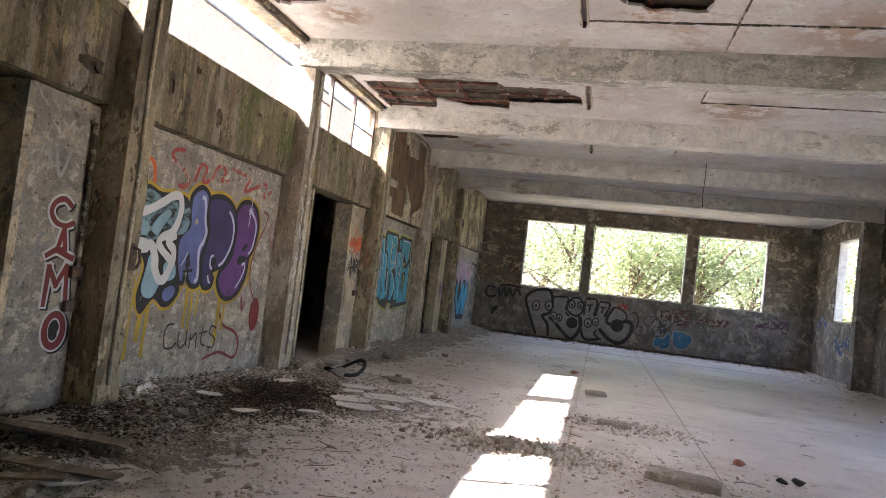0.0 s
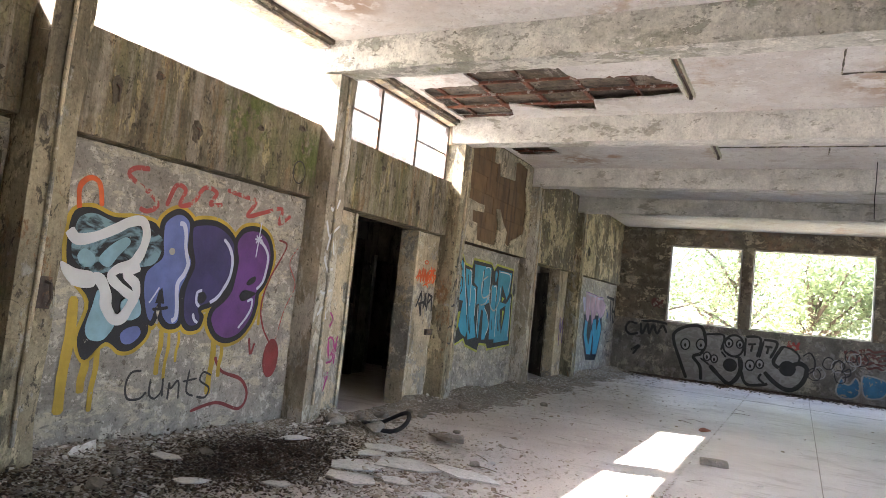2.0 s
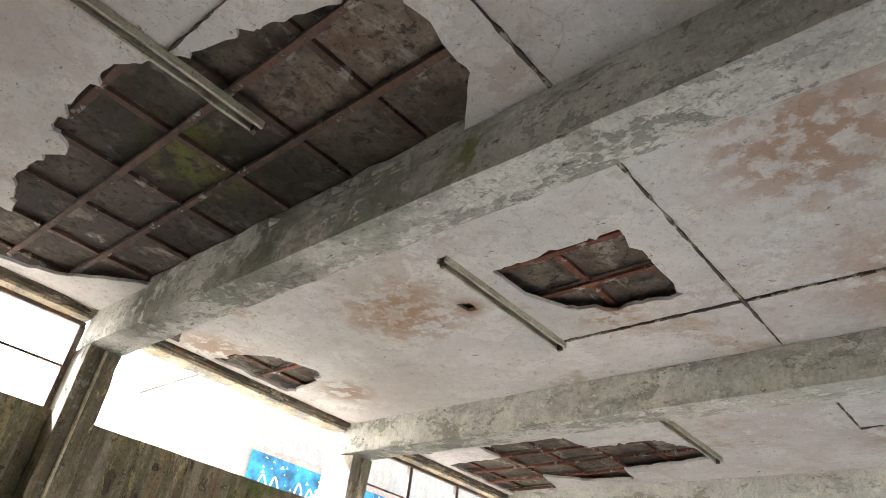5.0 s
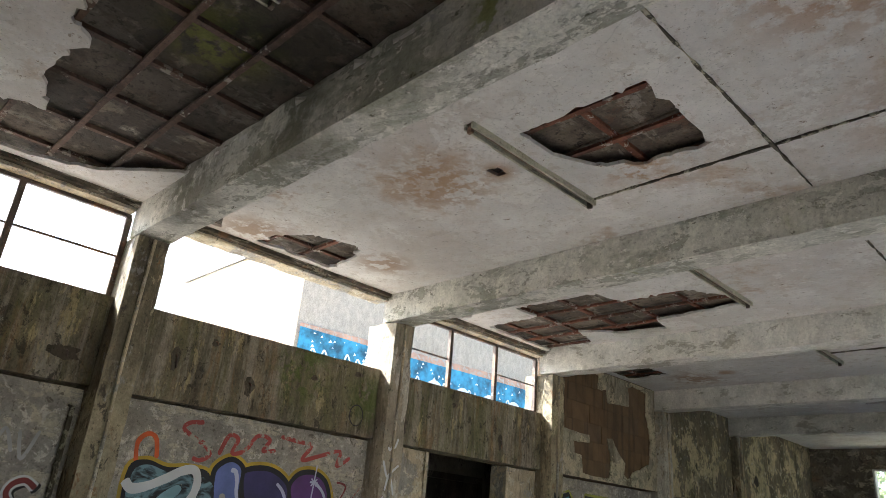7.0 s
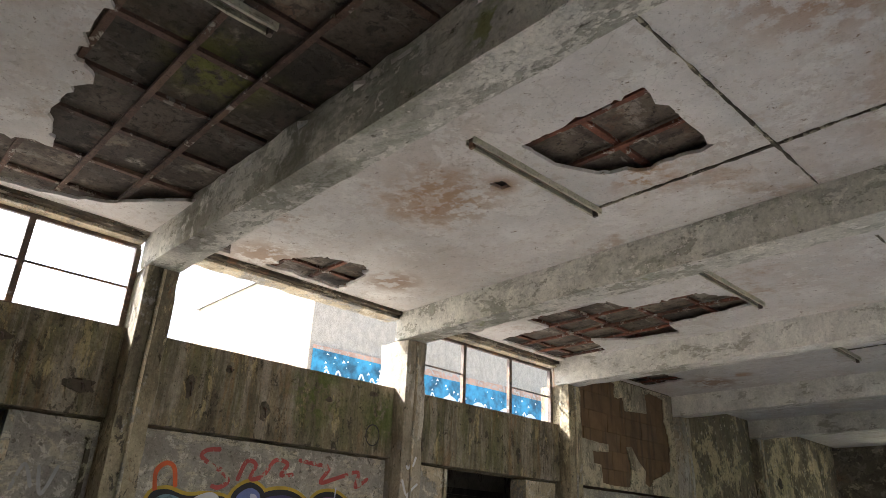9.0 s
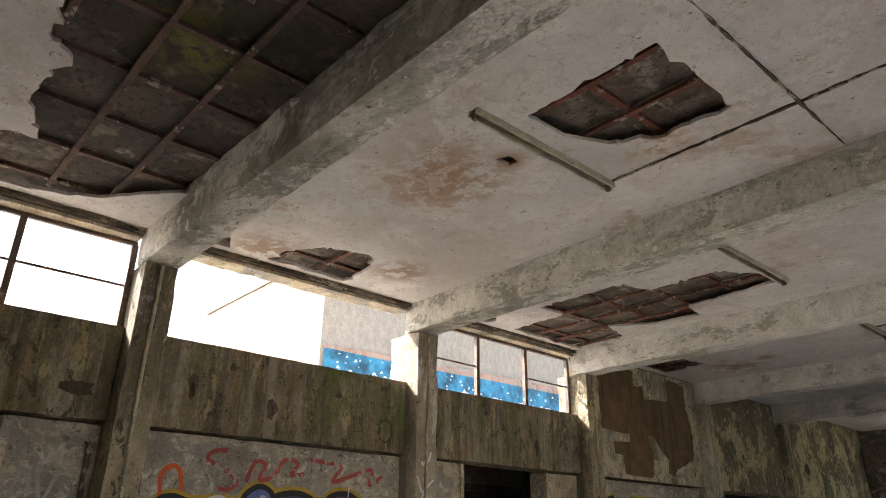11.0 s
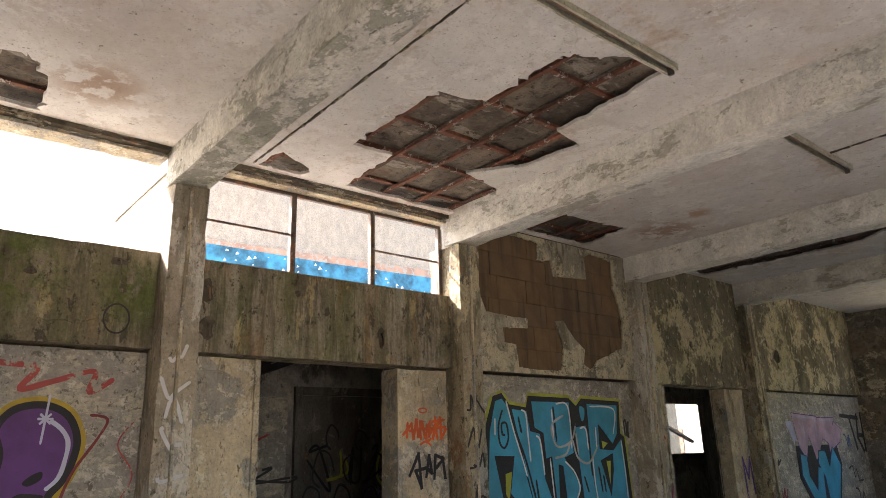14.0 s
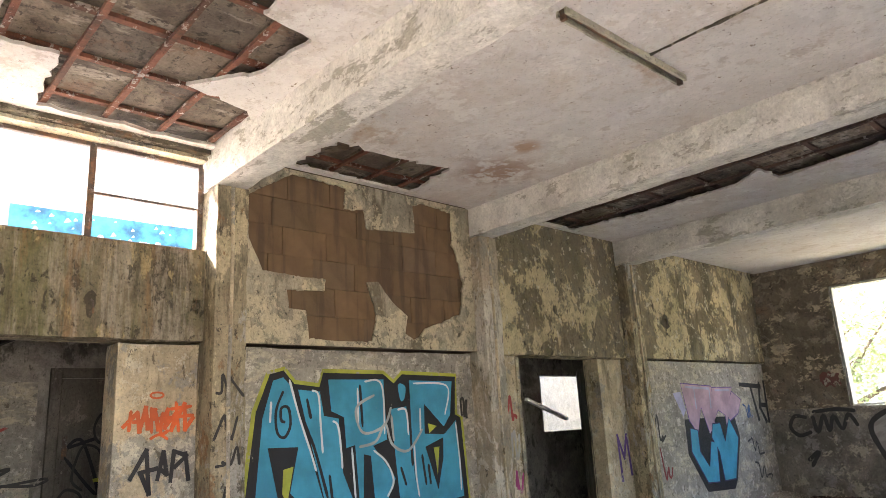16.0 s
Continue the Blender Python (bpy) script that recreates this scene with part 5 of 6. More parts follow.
fill(mural, grown(BLOCKY, 0.012), "black", west(1), False, "outline")
fill(mural, [(10.74, 1.06), (10.8, 1.72), (10.9, 2.04), (11.0, 2.07), (11.07, 2.0), (11.17, 1.7), (11.40, 1.0), (11.36, 0.9), (11.2, 0.95), (11.07, 1.08), (10.93, 0.86)], "cyan", west(2), False, "letter")
fill(mural, [(11.15, 1.96), (11.38, 1.94), (11.42, 1.72), (11.58, 1.69), (11.62, 1.2), (11.75, 0.9), (11.45, 0.86)], "cyan", west(2), False, "letter")
fill(mural, [(11.47, 2.05), (12.12, 2.05), (12.14, 1.47), (11.97, 1.42), (12.23, 1.1), (12.1, 0.86), (11.98, 0.86), (11.94, 1.33), (11.86, 1.35), (11.84, 0.88), (11.80, 0.9), (11.76, 1.44), (11.66, 1.42), (11.64, 1.70), (11.5, 1.76)], "cyan", west(2), False, "letter")
fill(mural, [(12.3, 1.98), (12.34, 2.01), (12.40, 1.97), (12.38, 1.86), (12.33, 1.84)], "cyan", west(2), True, "letter")
fill(mural, [(12.2, 1.76), (12.40, 1.78), (12.44, 1.44), (12.5, 0.86), (12.28, 0.86), (12.22, 1.5)], "cyan", west(2), False, "letter")
fill(mural, [(12.45, 2.04), (13.05, 2.03), (13.0, 1.68), (12.90, 1.56), (12.64, 1.8), (12.63, 1.50), (12.90, 1.48), (13.08, 1.62), (13.14, 0.84), (12.5, 0.8), (12.46, 1.4)], "cyan", west(2), False, "letter")
fill(mural, [(12.63, 1.37), (12.88, 1.45), (12.87, 1.25), (12.78, 0.94)], "black", west(3), False, "counter")
fill(mural, [(12.74, 1.36), (12.82, 1.36), (12.78, 1.08)], "lime", west(3.6), False, "counter")
fill(mural, [(12.68, 1.60), (12.80, 1.57), (12.69, 1.50)], "lime", west(3), False, "counter")
fill(mural, [(10.85, 1.47), (11.15, 1.46), (11.05, 1.0), (10.96, 1.0)], "black", west(3), False, "counter")
fill(mural, [(11.0, 1.28), (11.1, 1.30), (11.04, 1.0), (10.99, 1.08)], "lime", west(3.6), False, "counter")
line(mural, [(11.0, 1.95), (10.93, 1.78), (10.94, 1.6), (11.01, 1.55), (11.07, 1.65), (11.05, 1.8), (10.98, 1.8), (10.98, 1.7), (11.02, 1.68)], 0.028, "black", west(3))
for pts in ([(11.11, 1.97), (11.2, 1.7), (11.32, 1.42), (11.45, 1.0)], [(11.47, 1.2), (11.5, 0.95)], [(11.83, 2.0), (11.85, 1.6)], [(12.44, 1.5), (12.45, 1.2)], [(11.24, 1.88), (11.28, 1.7)], [(12.58, 1.3), (12.62, 1.0)], [(12.66, 1.2), (12.68, 1.0)], [(12.3, 1.2), (12.36, 1.02)]):
    line(mural, pts, 0.032, "black", west(3))
for pts in ([(11.06, 2.05), (11.16, 1.72), (11.27, 1.42), (11.33, 1.24)], [(11.29, 1.95), (11.36, 1.91), (11.38, 1.66), (11.40, 1.39)], [(11.51, 1.67), (11.57, 1.62), (11.6, 1.39), (11.61, 1.24)], [(11.8, 1.97), (11.8, 1.62)],
            [(11.88, 2.03), (12.09, 2.0), (12.11, 1.52)], [(11.97, 1.38), (12.12, 1.26), (12.2, 1.08), (12.12, 0.94)], [(12.5, 2.01), (12.97, 1.98), (12.92, 1.68)], [(13.07, 1.60), (13.10, 1.18), (13.1, 0.9)], [(12.48, 1.42), (12.49, 1.11), (12.52, 0.9)],
            [(12.28, 1.75), (12.39, 1.74), (12.41, 1.5)], [(12.58, 1.76), (12.57, 1.5)], [(11.72, 1.42), (11.75, 0.95)], [(10.88, 1.86), (10.87, 1.68)]):
    line(mural, pts, 0.024, "white", west(4))
for pts in ([(12.0, 1.9), (11.78, 1.78), (11.85, 1.55), (12.1, 1.6), (12.2, 1.78)], [(11.8, 1.42), (12.0, 1.46), (12.12, 1.62), (12.2, 1.42), (12.4, 1.35), (12.6, 1.55)], [(12.2, 1.7), (12.22, 1.45)]):
    line(mural, pts, 0.03, "silver", west(4.6))

robot = thing("graffiti_mural", "pink and sky blue angular graffiti with black shadow", "graffiti")
fill(robot, [(17.9, 1.44), (19.56, 1.44), (19.66, 1.08), (19.34, 0.43), (19.22, 0.30), (18.32, 0.34), (17.88, 0.92)], "black", west(0), False, "outline")
for pts in ([(17.65, 1.84), (17.89, 1.86), (17.98, 1.58), (17.88, 1.48)],):
    fill(robot, pts, "lilac", west(0), False, "letter")
for pts in ([(17.92, 1.98), (18.89, 1.93), (18.84, 1.34), (18.64, 1.2), (18.46, 1.62), (18.25, 1.22), (18.05, 1.42)], [(18.9, 1.91), (19.62, 1.91), (19.25, 1.46), (19.01, 1.56), (18.8, 1.33)], [(19.59, 1.84), (19.88, 1.7), (19.71, 1.48), (19.23, 1.32), (19.25, 1.51)]):
    fill(robot, grown(pts, 0.02), "violet", west(0.6), False, "outline")
    fill(robot, pts, "pink", west(1.4), False, "letter")
for pts in ([(18.03, 1.30), (18.24, 1.26), (18.23, 0.94), (18.47, 0.69), (18.63, 1.07), (18.8, 1.04), (18.72, 0.46), (18.36, 0.48), (17.99, 0.96)], [(18.75, 1.33), (19.0, 1.34), (19.1, 1.04), (19.34, 1.40), (19.57, 1.08), (19.28, 0.46), (18.91, 0.46), (18.86, 0.9), (18.68, 1.13)]):
    fill(robot, grown(pts, 0.025), "navy", west(2), False, "outline")
    fill(robot, pts, "cyan", west(2.8), False, "letter")
for pts in ([(18.05, 1.93), (18.8, 1.9), (18.78, 1.6)], [(19.0, 1.87), (19.5, 1.87)], [(18.3, 1.9), (18.3, 1.6)]):
    line(robot, pts, 0.04, "lilac", west(3.4), sharp=True)
side_tag = thing("graffiti_tag", "black angular tag beside the pink graffiti", "graffiti")
for pts in ([(19.95, 1.96), (20.75, 1.92)], [(20.35, 1.92), (20.5, 1.35)], [(20.72, 1.98), (20.62, 1.55), (20.8, 1.3)], [(20.62, 1.6), (20.9, 1.58)], [(20.92, 2.0), (20.9, 1.3)]):
    line(side_tag, pts, 0.085, "black", west(0), sharp=True)

doodles = thing("graffiti_tag", "assorted black and coloured scribbles on the columns", "graffiti")
rnd = random.Random(8)


def scribble(y, z, w, h, colour, width, place, seed, turns=7):
    r = random.Random(seed)
    line(doodles, [(y + w * (i / turns - 0.5) + r.uniform(-0.2, 0.2) * w, z + r.choice((-1, 1)) * h * r.uniform(0.2, 0.5)) for i in range(turns + 1)], width, colour, place)


on_col = west(1.5, FRONT)
for i, z in enumerate((2.32, 2.06, 1.87, 1.68, 1.46, 1.2)):
    scribble(7.36, z, 0.17, 0.17, "white", 0.03, on_col, 20 + i, 4)
scribble(7.85, 0.75, 0.28, 0.3, "magenta", 0.04, west(0), 31, 6)
scribble(7.8, 0.45, 0.25, 0.2, "magenta", 0.02, west(0), 32, 5)
for pts in ([(7.80, 1.02), (7.74, 1.12), (7.82, 1.18), (7.90, 1.10), (7.82, 1.00)], [(7.66, 0.62), (7.68, 0.92), (7.78, 0.86), (7.70, 0.76)], [(7.84, 0.62), (7.86, 0.88), (7.96, 0.86), (7.97, 0.66), (7.86, 0.62)], [(8.0, 0.6), (8.02, 0.92)], [(7.7, 0.3), (7.76, 0.5), (7.84, 0.3), (7.92, 0.5)]):
    line(doodles, pts, 0.028, "magenta", west(0.8))
for i, z in enumerate((1.98, 1.66, 1.45, 1.15, 0.9)):
    scribble(10.36, z, 0.20, 0.20, "soft_black", 0.024, on_col, 40 + i, 6)
for i, (y, z, w, h, c) in enumerate(((14.0, 1.72, 0.14, 0.3, "red"), (14.02, 1.3, 0.14, 0.3, "silver"), (14.02, 0.9, 0.14, 0.25, "magenta"), (17.1, 1.35, 0.3, 0.4, "soft_black"),
                                      (17.25, 0.9, 0.3, 0.5, "dark_red"), (20.2, 0.9, 0.5, 0.3, "soft_black"), (20.1, 1.5, 0.25, 0.25, "deep_blue"), (20.4, 0.5, 0.5, 0.3, "soft_black"), (13.22, 1.75, 0.1, 0.25, "soft_black"))):
    scribble(y, z, w, h, c, 0.038, west(0) if not 16.36 < y < 16.66 else on_col, 60 + i)

for pts in ([(16.06, 1.30), (16.08, 0.72)], [(16.06, 1.3), (16.17, 1.0), (16.27, 1.3)], [(16.27, 1.3), (16.31, 0.78)]):
    line(doodles, pts, 0.05, "violet", west(0.5), sharp=True)
for pts in ([(0.10, 1.72), (0.16, 1.80), (0.24, 1.72), (0.20, 1.60), (0.12, 1.62)], [(0.06, 1.3), (0.3, 1.15), (0.1, 1.05), (0.34, 1.0), (0.12, 1.2), (0.28, 1.32)], [(0.12, 0.95), (0.3, 0.75), (0.2, 1.0)]):
    line(narrow_door, pts, 0.03, "black", lambda u, v, e=0.0: (u, 0.038 + e, v), name="scribble")

throw_up = thing("graffiti_mural", "black and silver throw-up lettering below the end windows", "graffiti")
fill(throw_up, [(-2.13, 1.15), (-1.88, 1.38), (-1.53, 1.45), (-1.34, 1.36), (-1.1, 1.24), (-0.83, 1.27), (-0.56, 1.33), (-0.36, 1.3), (0.0, 1.34), (0.36, 1.28), (0.49, 1.15), (0.65, 1.12), (0.88, 0.96), (1.08, 0.74), (1.11, 0.45), (0.93, 0.18), (0.73, 0.07), (0.43, 0.05), (0.1, 0.08), (-0.18, 0.07), (-0.44, 0.11), (-0.68, -0.01), (-0.87, 0.1), (-1.11, 0.04), (-1.35, -0.03), (-1.72, -0.02), (-1.91, 0.44)], "faint_silver", north(0), False, "letter")
for pts, w in (([(-1.72, -0.02), (-1.89, 0.45), (-2.12, 1.09), (-1.91, 1.35), (-1.54, 1.45), (-1.37, 1.35), (-1.3, 0.99), (-1.39, 0.74), (-1.58, 0.63), (-1.4, 0.4), (-1.35, 0.0)], 0.09), ([(-1.31, 1.25), (-0.87, 1.27), (-0.91, 0.89)], 0.06), ([(-1.16, 0.46), (-0.9, 0.21), (-0.68, -0.01), (-0.5, 0.21), (-0.41, 0.48), (-0.44, 0.7), (-0.55, 0.77)], 0.11),
               ([(-0.84, 1.16), (-0.68, 1.29), (-0.49, 1.28), (-0.38, 1.1), (-0.42, 0.87), (-0.6, 0.76), (-0.8, 0.85), (-0.87, 1.01)] + [(-0.84, 1.16)], 0.06), ([(0.14, 0.47), (0.35, 0.26), (0.61, 0.11), (0.83, 0.14), (1.02, 0.36), (1.08, 0.66), (0.93, 0.78), (0.76, 0.72)], 0.12), ([(-0.34, 1.3), (0.0, 1.29), (-0.05, 0.81)], 0.07), ([(-0.34, 1.27), (-0.34, 0.8)], 0.06),
               ([(0.08, 1.27), (0.39, 1.22), (0.25, 0.82)], 0.07), ([(0.08, 1.24), (-0.0, 0.81)], 0.06), ([(0.52, 1.16), (0.33, 0.75), (0.52, 0.58)], 0.10), ([(-0.47, 0.72), (-0.4, 0.4), (-0.26, 0.11), (0.08, 0.13), (0.23, 0.18)], 0.08), ([(0.07, 0.41), (0.02, 0.29), (0.18, 0.15)], 0.06),
               ([(-0.28, 1.11), (-0.09, 1.14)], 0.06), ([(-0.17, 1.13), (-0.2, 0.93)], 0.06), ([(0.12, 1.11), (0.29, 1.1)], 0.06), ([(0.2, 1.1), (0.17, 0.92)], 0.06), ([(-1.40, 0.62), (-1.16, 0.46)], 0.05), ([(-0.9, 0.85), (-0.78, 0.72)], 0.06),
               ([(0.52, 1.16), (0.75, 1.10), (0.90, 0.95), (0.88, 0.78)], 0.05)):
    line(throw_up, [(u, max(v, 0.05)) for u, v in pts], w, "soft_black", north(1))
for x, z, r in ((-1.8, 0.93, 0.14), (-1.41, 0.97, 0.14), (-1.24, 0.68, 0.11), (-1.06, 0.64, 0.10), (-0.73, 1.09, 0.11), (-0.47, 1.09, 0.10), (-0.2, 0.59, 0.13), (0.02, 0.65, 0.11)):
    ring = [(x + r * 0.8 * math.cos(a), z + r * math.sin(a)) for a in (i * math.tau / 8 for i in range(8))]
    fill(throw_up, ring, "silver", north(1.8), name="eye")
    line(throw_up, ring, 0.04, "soft_black", north(2.3), closed=True)
    fill(throw_up, [(x + 0.03 * math.cos(a), z - 0.02 + 0.05 * math.sin(a)) for a in (i * math.tau / 6 for i in range(6))], "soft_black", north(2.8), name="pupil")
for x, z, r in ((-0.67, 0.53, 0.17), (0.65, 0.62, 0.19)):
    fill(throw_up, [(x + r * math.cos(a), z + r * math.sin(a)) for a in (i * math.tau / 10 for i in range(10))], "soft_black", north(3.2), name="nose")
end_tags = thing("graffiti_tag", "smudged black tag and coloured patches on the end wall", "graffiti")
for pts in ([(-3.1, 1.33), (-3.3, 1.36), (-3.4, 1.18), (-3.27, 1.03), (-3.05, 1.09)], [(-3.0, 1.36), (-2.95, 1.08), (-2.82, 1.36), (-2.76, 1.10), (-2.66, 1.34), (-2.55, 1.12), (-2.42, 1.36), (-2.3, 1.16)], [(-3.0, 1.42), (-2.6, 1.45), (-2.3, 1.41)], [(-3.2, 0.6), (-3.0, 0.75), (-3.15, 0.5)]):
    line(end_tags, pts, 0.07, "soft_black", north(0))
for pts in ([(1.84, 0.59), (1.73, 0.31), (1.78, 0.13), (2.02, 0.09), (2.19, 0.2), (2.21, 0.43), (2.12, 0.6), (2.01, 0.43), (1.89, 0.44)], [(2.29, 0.68), (2.26, 0.39), (2.35, 0.17), (2.63, 0.19), (2.77, 0.37), (2.75, 0.59)]):
    fill(end_tags, pts, "mid_blue", north(0), name="patch")
    line(end_tags, pts, 0.04, "silver", north(1), closed=True)
for pts in ([(0.98, 0.97), (1.12, 1.07), (1.24, 0.9), (1.23, 0.66), (1.11, 0.58), (1.0, 0.73)], [(1.62, 0.84), (1.76, 0.97), (1.88, 0.85), (1.82, 0.69), (1.98, 0.79), (2.0, 0.64), (1.84, 0.56)]):
    line(end_tags, pts, 0.035, "soft_black", north(1.6))
for k in range(5):
    line(end_tags, [(2.15 + 0.1 * i, 0.88 + 0.1 * k + 0.03 * math.sin(i * 2.1 + k)) for i in range(7)], 0.06, "rust", north(0.2 * k))
for x, z, w, h, c in ((2.2, 1.1, 0.7, 0.25, "rust"), (3.3, 1.0, 0.9, 0.3, "rust"), (4.9, 1.15, 0.9, 0.35, "plum"), (-2.6, 1.95, 0.3, 0.25, "rust"), (0.75, 1.2, 0.25, 0.2, "red")):
    for j in range(3):
        r = random.Random(int(x * 10) + j)
        line(end_tags, [(x + w * (i / 6 - 0.5), z + r.uniform(-0.5, 0.5) * h) for i in range(7)], 0.06, c, north(0.3 * j))
for i in range(9):
    r = random.Random(90 + i)
    x, z = 1.3 + 0.12 * i + r.uniform(-0.1, 0.1), r.uniform(0.5, 1.15)
    line(end_tags, [(x + 0.13 * math.cos(a) + r.uniform(-0.03, 0.03), z + 0.15 * math.sin(a)) for a in (j * math.tau / 7 for j in range(7))], 0.025, "silver" if i % 2 else "soft_black", north(1.2), closed=True)
side_blue = thing("graffiti_tag", "smeared blue spray patch under the side window", "graffiti")
for pts in ([(17.2, 1.1), (17.6, 0.75), (18.0, 1.05), (18.4, 0.7), (18.9, 1.1)], [(17.3, 0.8), (18.2, 0.95), (18.8, 0.75)], [(19.6, 1.3), (20.0, 1.5), (20.4, 1.2)]):
    line(side_blue, pts, 0.16, "deep_blue", east(0))

inner = thing("graffiti_mural", "black outlined graffiti with red and green on the room's back wall", "graffiti")
room = west(1, AX + 0.08)
for i in range(14):
    r = random.Random(120 + i)
    y, z = 2.9 + 0.24 * i, r.uniform(0.9, 2.0)
    line(inner, [(y + 0.25 * math.cos(a) * r.uniform(0.6, 1.2), z + 0.28 * math.sin(a) * r.uniform(0.6, 1.2)) for a in (j * math.tau / 7 for j in range(7))], 0.05, ("black", "black", "red", "silver")[i % 4], west(1, AX), closed=i % 3 == 0)
for j in range(6):
    a = j * math.tau / 6 + 0.3
    cy, cz = 5.08 + 0.20 * math.cos(a), 1.98 + 0.20 * math.sin(a)
    line(inner, [(cy + 0.11 * math.cos(b), cz + 0.11 * math.sin(b)) for b in (i * math.tau / 7 for i in range(7))], 0.05, "black", west(1.5, AX), closed=True)
fill(inner, [(5.08 + 0.08 * math.cos(b), 1.98 + 0.08 * math.sin(b)) for b in (i * math.tau / 8 for i in range(8))], "soft_black", west(1.8, AX))
for i in range(16):
    r = random.Random(160 + i)
    y, z = 6.9 + 0.165 * i, r.uniform(0.7, 1.9)
    line(inner, [(y + r.uniform(-0.3, 0.3), z + r.uniform(-0.3, 0.3)) for j in range(6)], 0.03, ("black", "white", "red", "soft_black")[i % 4], room)
for i in range(6):
    r = random.Random(190 + i)
    line(inner, [(10.0 + 0.25 * i + r.uniform(-0.2, 0.2), 1.3 + r.uniform(-0.35, 0.35)) for j in range(5)], 0.035, ("black", "lime", "black")[i % 3], west(1, AX + 0.062))

for i in range(12):
    r = random.Random(230 + i)
    y, z = 9.9 + 0.14 * i, 0.95 + 0.75 * (i % 3) / 2
    s = r.uniform(0.10, 0.17)
    line(inner, [(y + s * math.cos(a) * r.uniform(0.6, 1.1), z + 1.5 * s * math.sin(a) * r.uniform(0.6, 1.1)) for a in (j * 0.9 for j in range(6))], 0.028, "soft_black", west(1, AX + 0.064))

# mural on the neighbouring building
hall = lambda d: (lambda u, v, e=0.0: (HX + 0.03 + 0.01 * d + e, u, v))
P["mural_blue"] = spray("mural_blue_spray", (0.025, 0.19, 0.28), 0.74, mottle=0.7)
P["haze"] = spray("orange_haze_spray", (0.45, 0.25, 0.15), 0.54, (0.42, 0.352, 0.265))
fill(house, [(9.75, 5.2), (14, 5.32), (18.5, 5.42), (18.5, 5.05), (14, 4.95), (9.75, 4.9)], "haze", hall(0), False, "mural_edge")
fill(house, [(9.75, 5.12), (12, 5.12), (15, 5.18), (18.5, 5.2), (18.5, 3.2), (9.75, 3.2)], "mural_blue", hall(1), False, "mural")
rnd = random.Random(77)
for i in range(90):
    y, z, s = rnd.uniform(9.9, 18.2), rnd.uniform(4.3, 5.08), rnd.uniform(0.02, 0.06)
    fill(house, [(y, z + s), (y + s, z), (y - s * 0.7, z - s * 0.4)], "white", hall(2), False, "mural_fleck")
for i in range(9):
    y = 10.0 + 0.9 * i
    line(house, [(y, 4.35), (y + 0.12, 4.72 + 0.08 * math.sin(i)), (y + 0.3, 4.5), (y + 0.42, 4.75), (y + 0.6, 4.4)], 0.05, "white", hall(2.5), name="mural_stroke")
    fill(house, [(y + 0.2, 4.3), (y + 0.35, 4.6), (y + 0.55, 4.3)], "pale_blue", hall(2.2), False, "mural_shape")
line(house, [(11.2 + 0.5 * i, 4.55 + (0.18 if i % 2 else -0.1)) for i in range(14)], 0.12, "white", hall(2), name="mural_stroke")

# ---- brown backing tiles ----
tile_meshes = []
for i in range(5):
    bm = rough_block(-0.012, 0.012, -0.2355, 0.2355, -0.1355, 0.1355, 0.16, 0.003, i * 3.3)
    me = bpy.data.meshes.new("tile")
    bm.to_mesh(me), bm.free()
    me.materials.append(M["block"])
    tile_meshes.append(me)
rnd = random.Random(15)
for r in range(6):
    for c in range(6):
        ob = new("tile", tile_meshes[rnd.randrange(5)])
        ob.location = (-3.652 + rnd.uniform(-0.003, 0.003), 10.70 + 0.473 * c + (0.06, 0.2, -0.04, 0.11, 0.0, 0.16)[r] - 0.1, 2.49 + 0.272 * r)
        ob.rotation_euler = (rnd.uniform(-0.008, 0.008), 0, 0)
        ob.parent = wall_west

# ---- debris on the floor ----
def chip_field(name, count, where, size, material, label, lift=0.0, seed=1, flat=0.25):
    rnd = random.Random(seed)
    v, f = [], []
    for _ in range(count):
        x, y, z = where(rnd)
        s = size(rnd)
        a = rnd.uniform(0, math.tau)
        tilt = Vector((rnd.gauss(0, 0.3), rnd.gauss(0, 0.3), 1)).normalized()
        u = tilt.cross(Vector((math.cos(a), math.sin(a), 0))).normalized()
        w = tilt.cross(u)
        t = s * flat * rnd.uniform(0.4, 1.3)
        k = rnd.choice((3, 4, 4, 5))
        ring = [(math.cos(j * math.tau / k + rnd.uniform(-0.35, 0.35)) * s * rnd.uniform(0.6, 1.1), math.sin(j * math.tau / k + rnd.uniform(-0.3, 0.3)) * s * rnd.uniform(0.4, 0.8)) for j in range(k)]
        n = len(v)
        c = Vector((x, y, z + lift + t * 0.5))
        v += [c + u * p + w * q - tilt * t for p, q in ring] + [c + u * p * 0.85 + w * q * 0.85 + tilt * t for p, q in ring]
        f.append(tuple(range(n + k, n + 2 * k)))
        f += [(n + j, n + (j + 1) % k, n + k + (j + 1) % k, n + k + j) for j in range(k)]
    me = bpy.data.meshes.new(name)
    me.from_pydata(v, [], f)
    me.materials.append(M[material])
    return tagged(new(name, me), label, "debris", kind="stuff")


def heap_height(x, y):
    wide = 1.25 + 0.45 / (1 + math.exp((y - 6.9) * 3)) + 0.6 / (1 + math.exp((y - 4.8) * 2.5)) + 0.45 * noise.noise(Vector((0, y * 1.1, 7)))
    d = max(0.0, 1 - (x - LOW) / wide)
    n = noise.noise(Vector((x * 1.3, y * 0.9, 3))) * 0.5 + 0.5
    door = 0.4 if 8.1 < y < 9.6 or 2.1 < y < 3.5 else 1.0
    return 0.15 * d ** 1.9 * (0.25 + n) * door


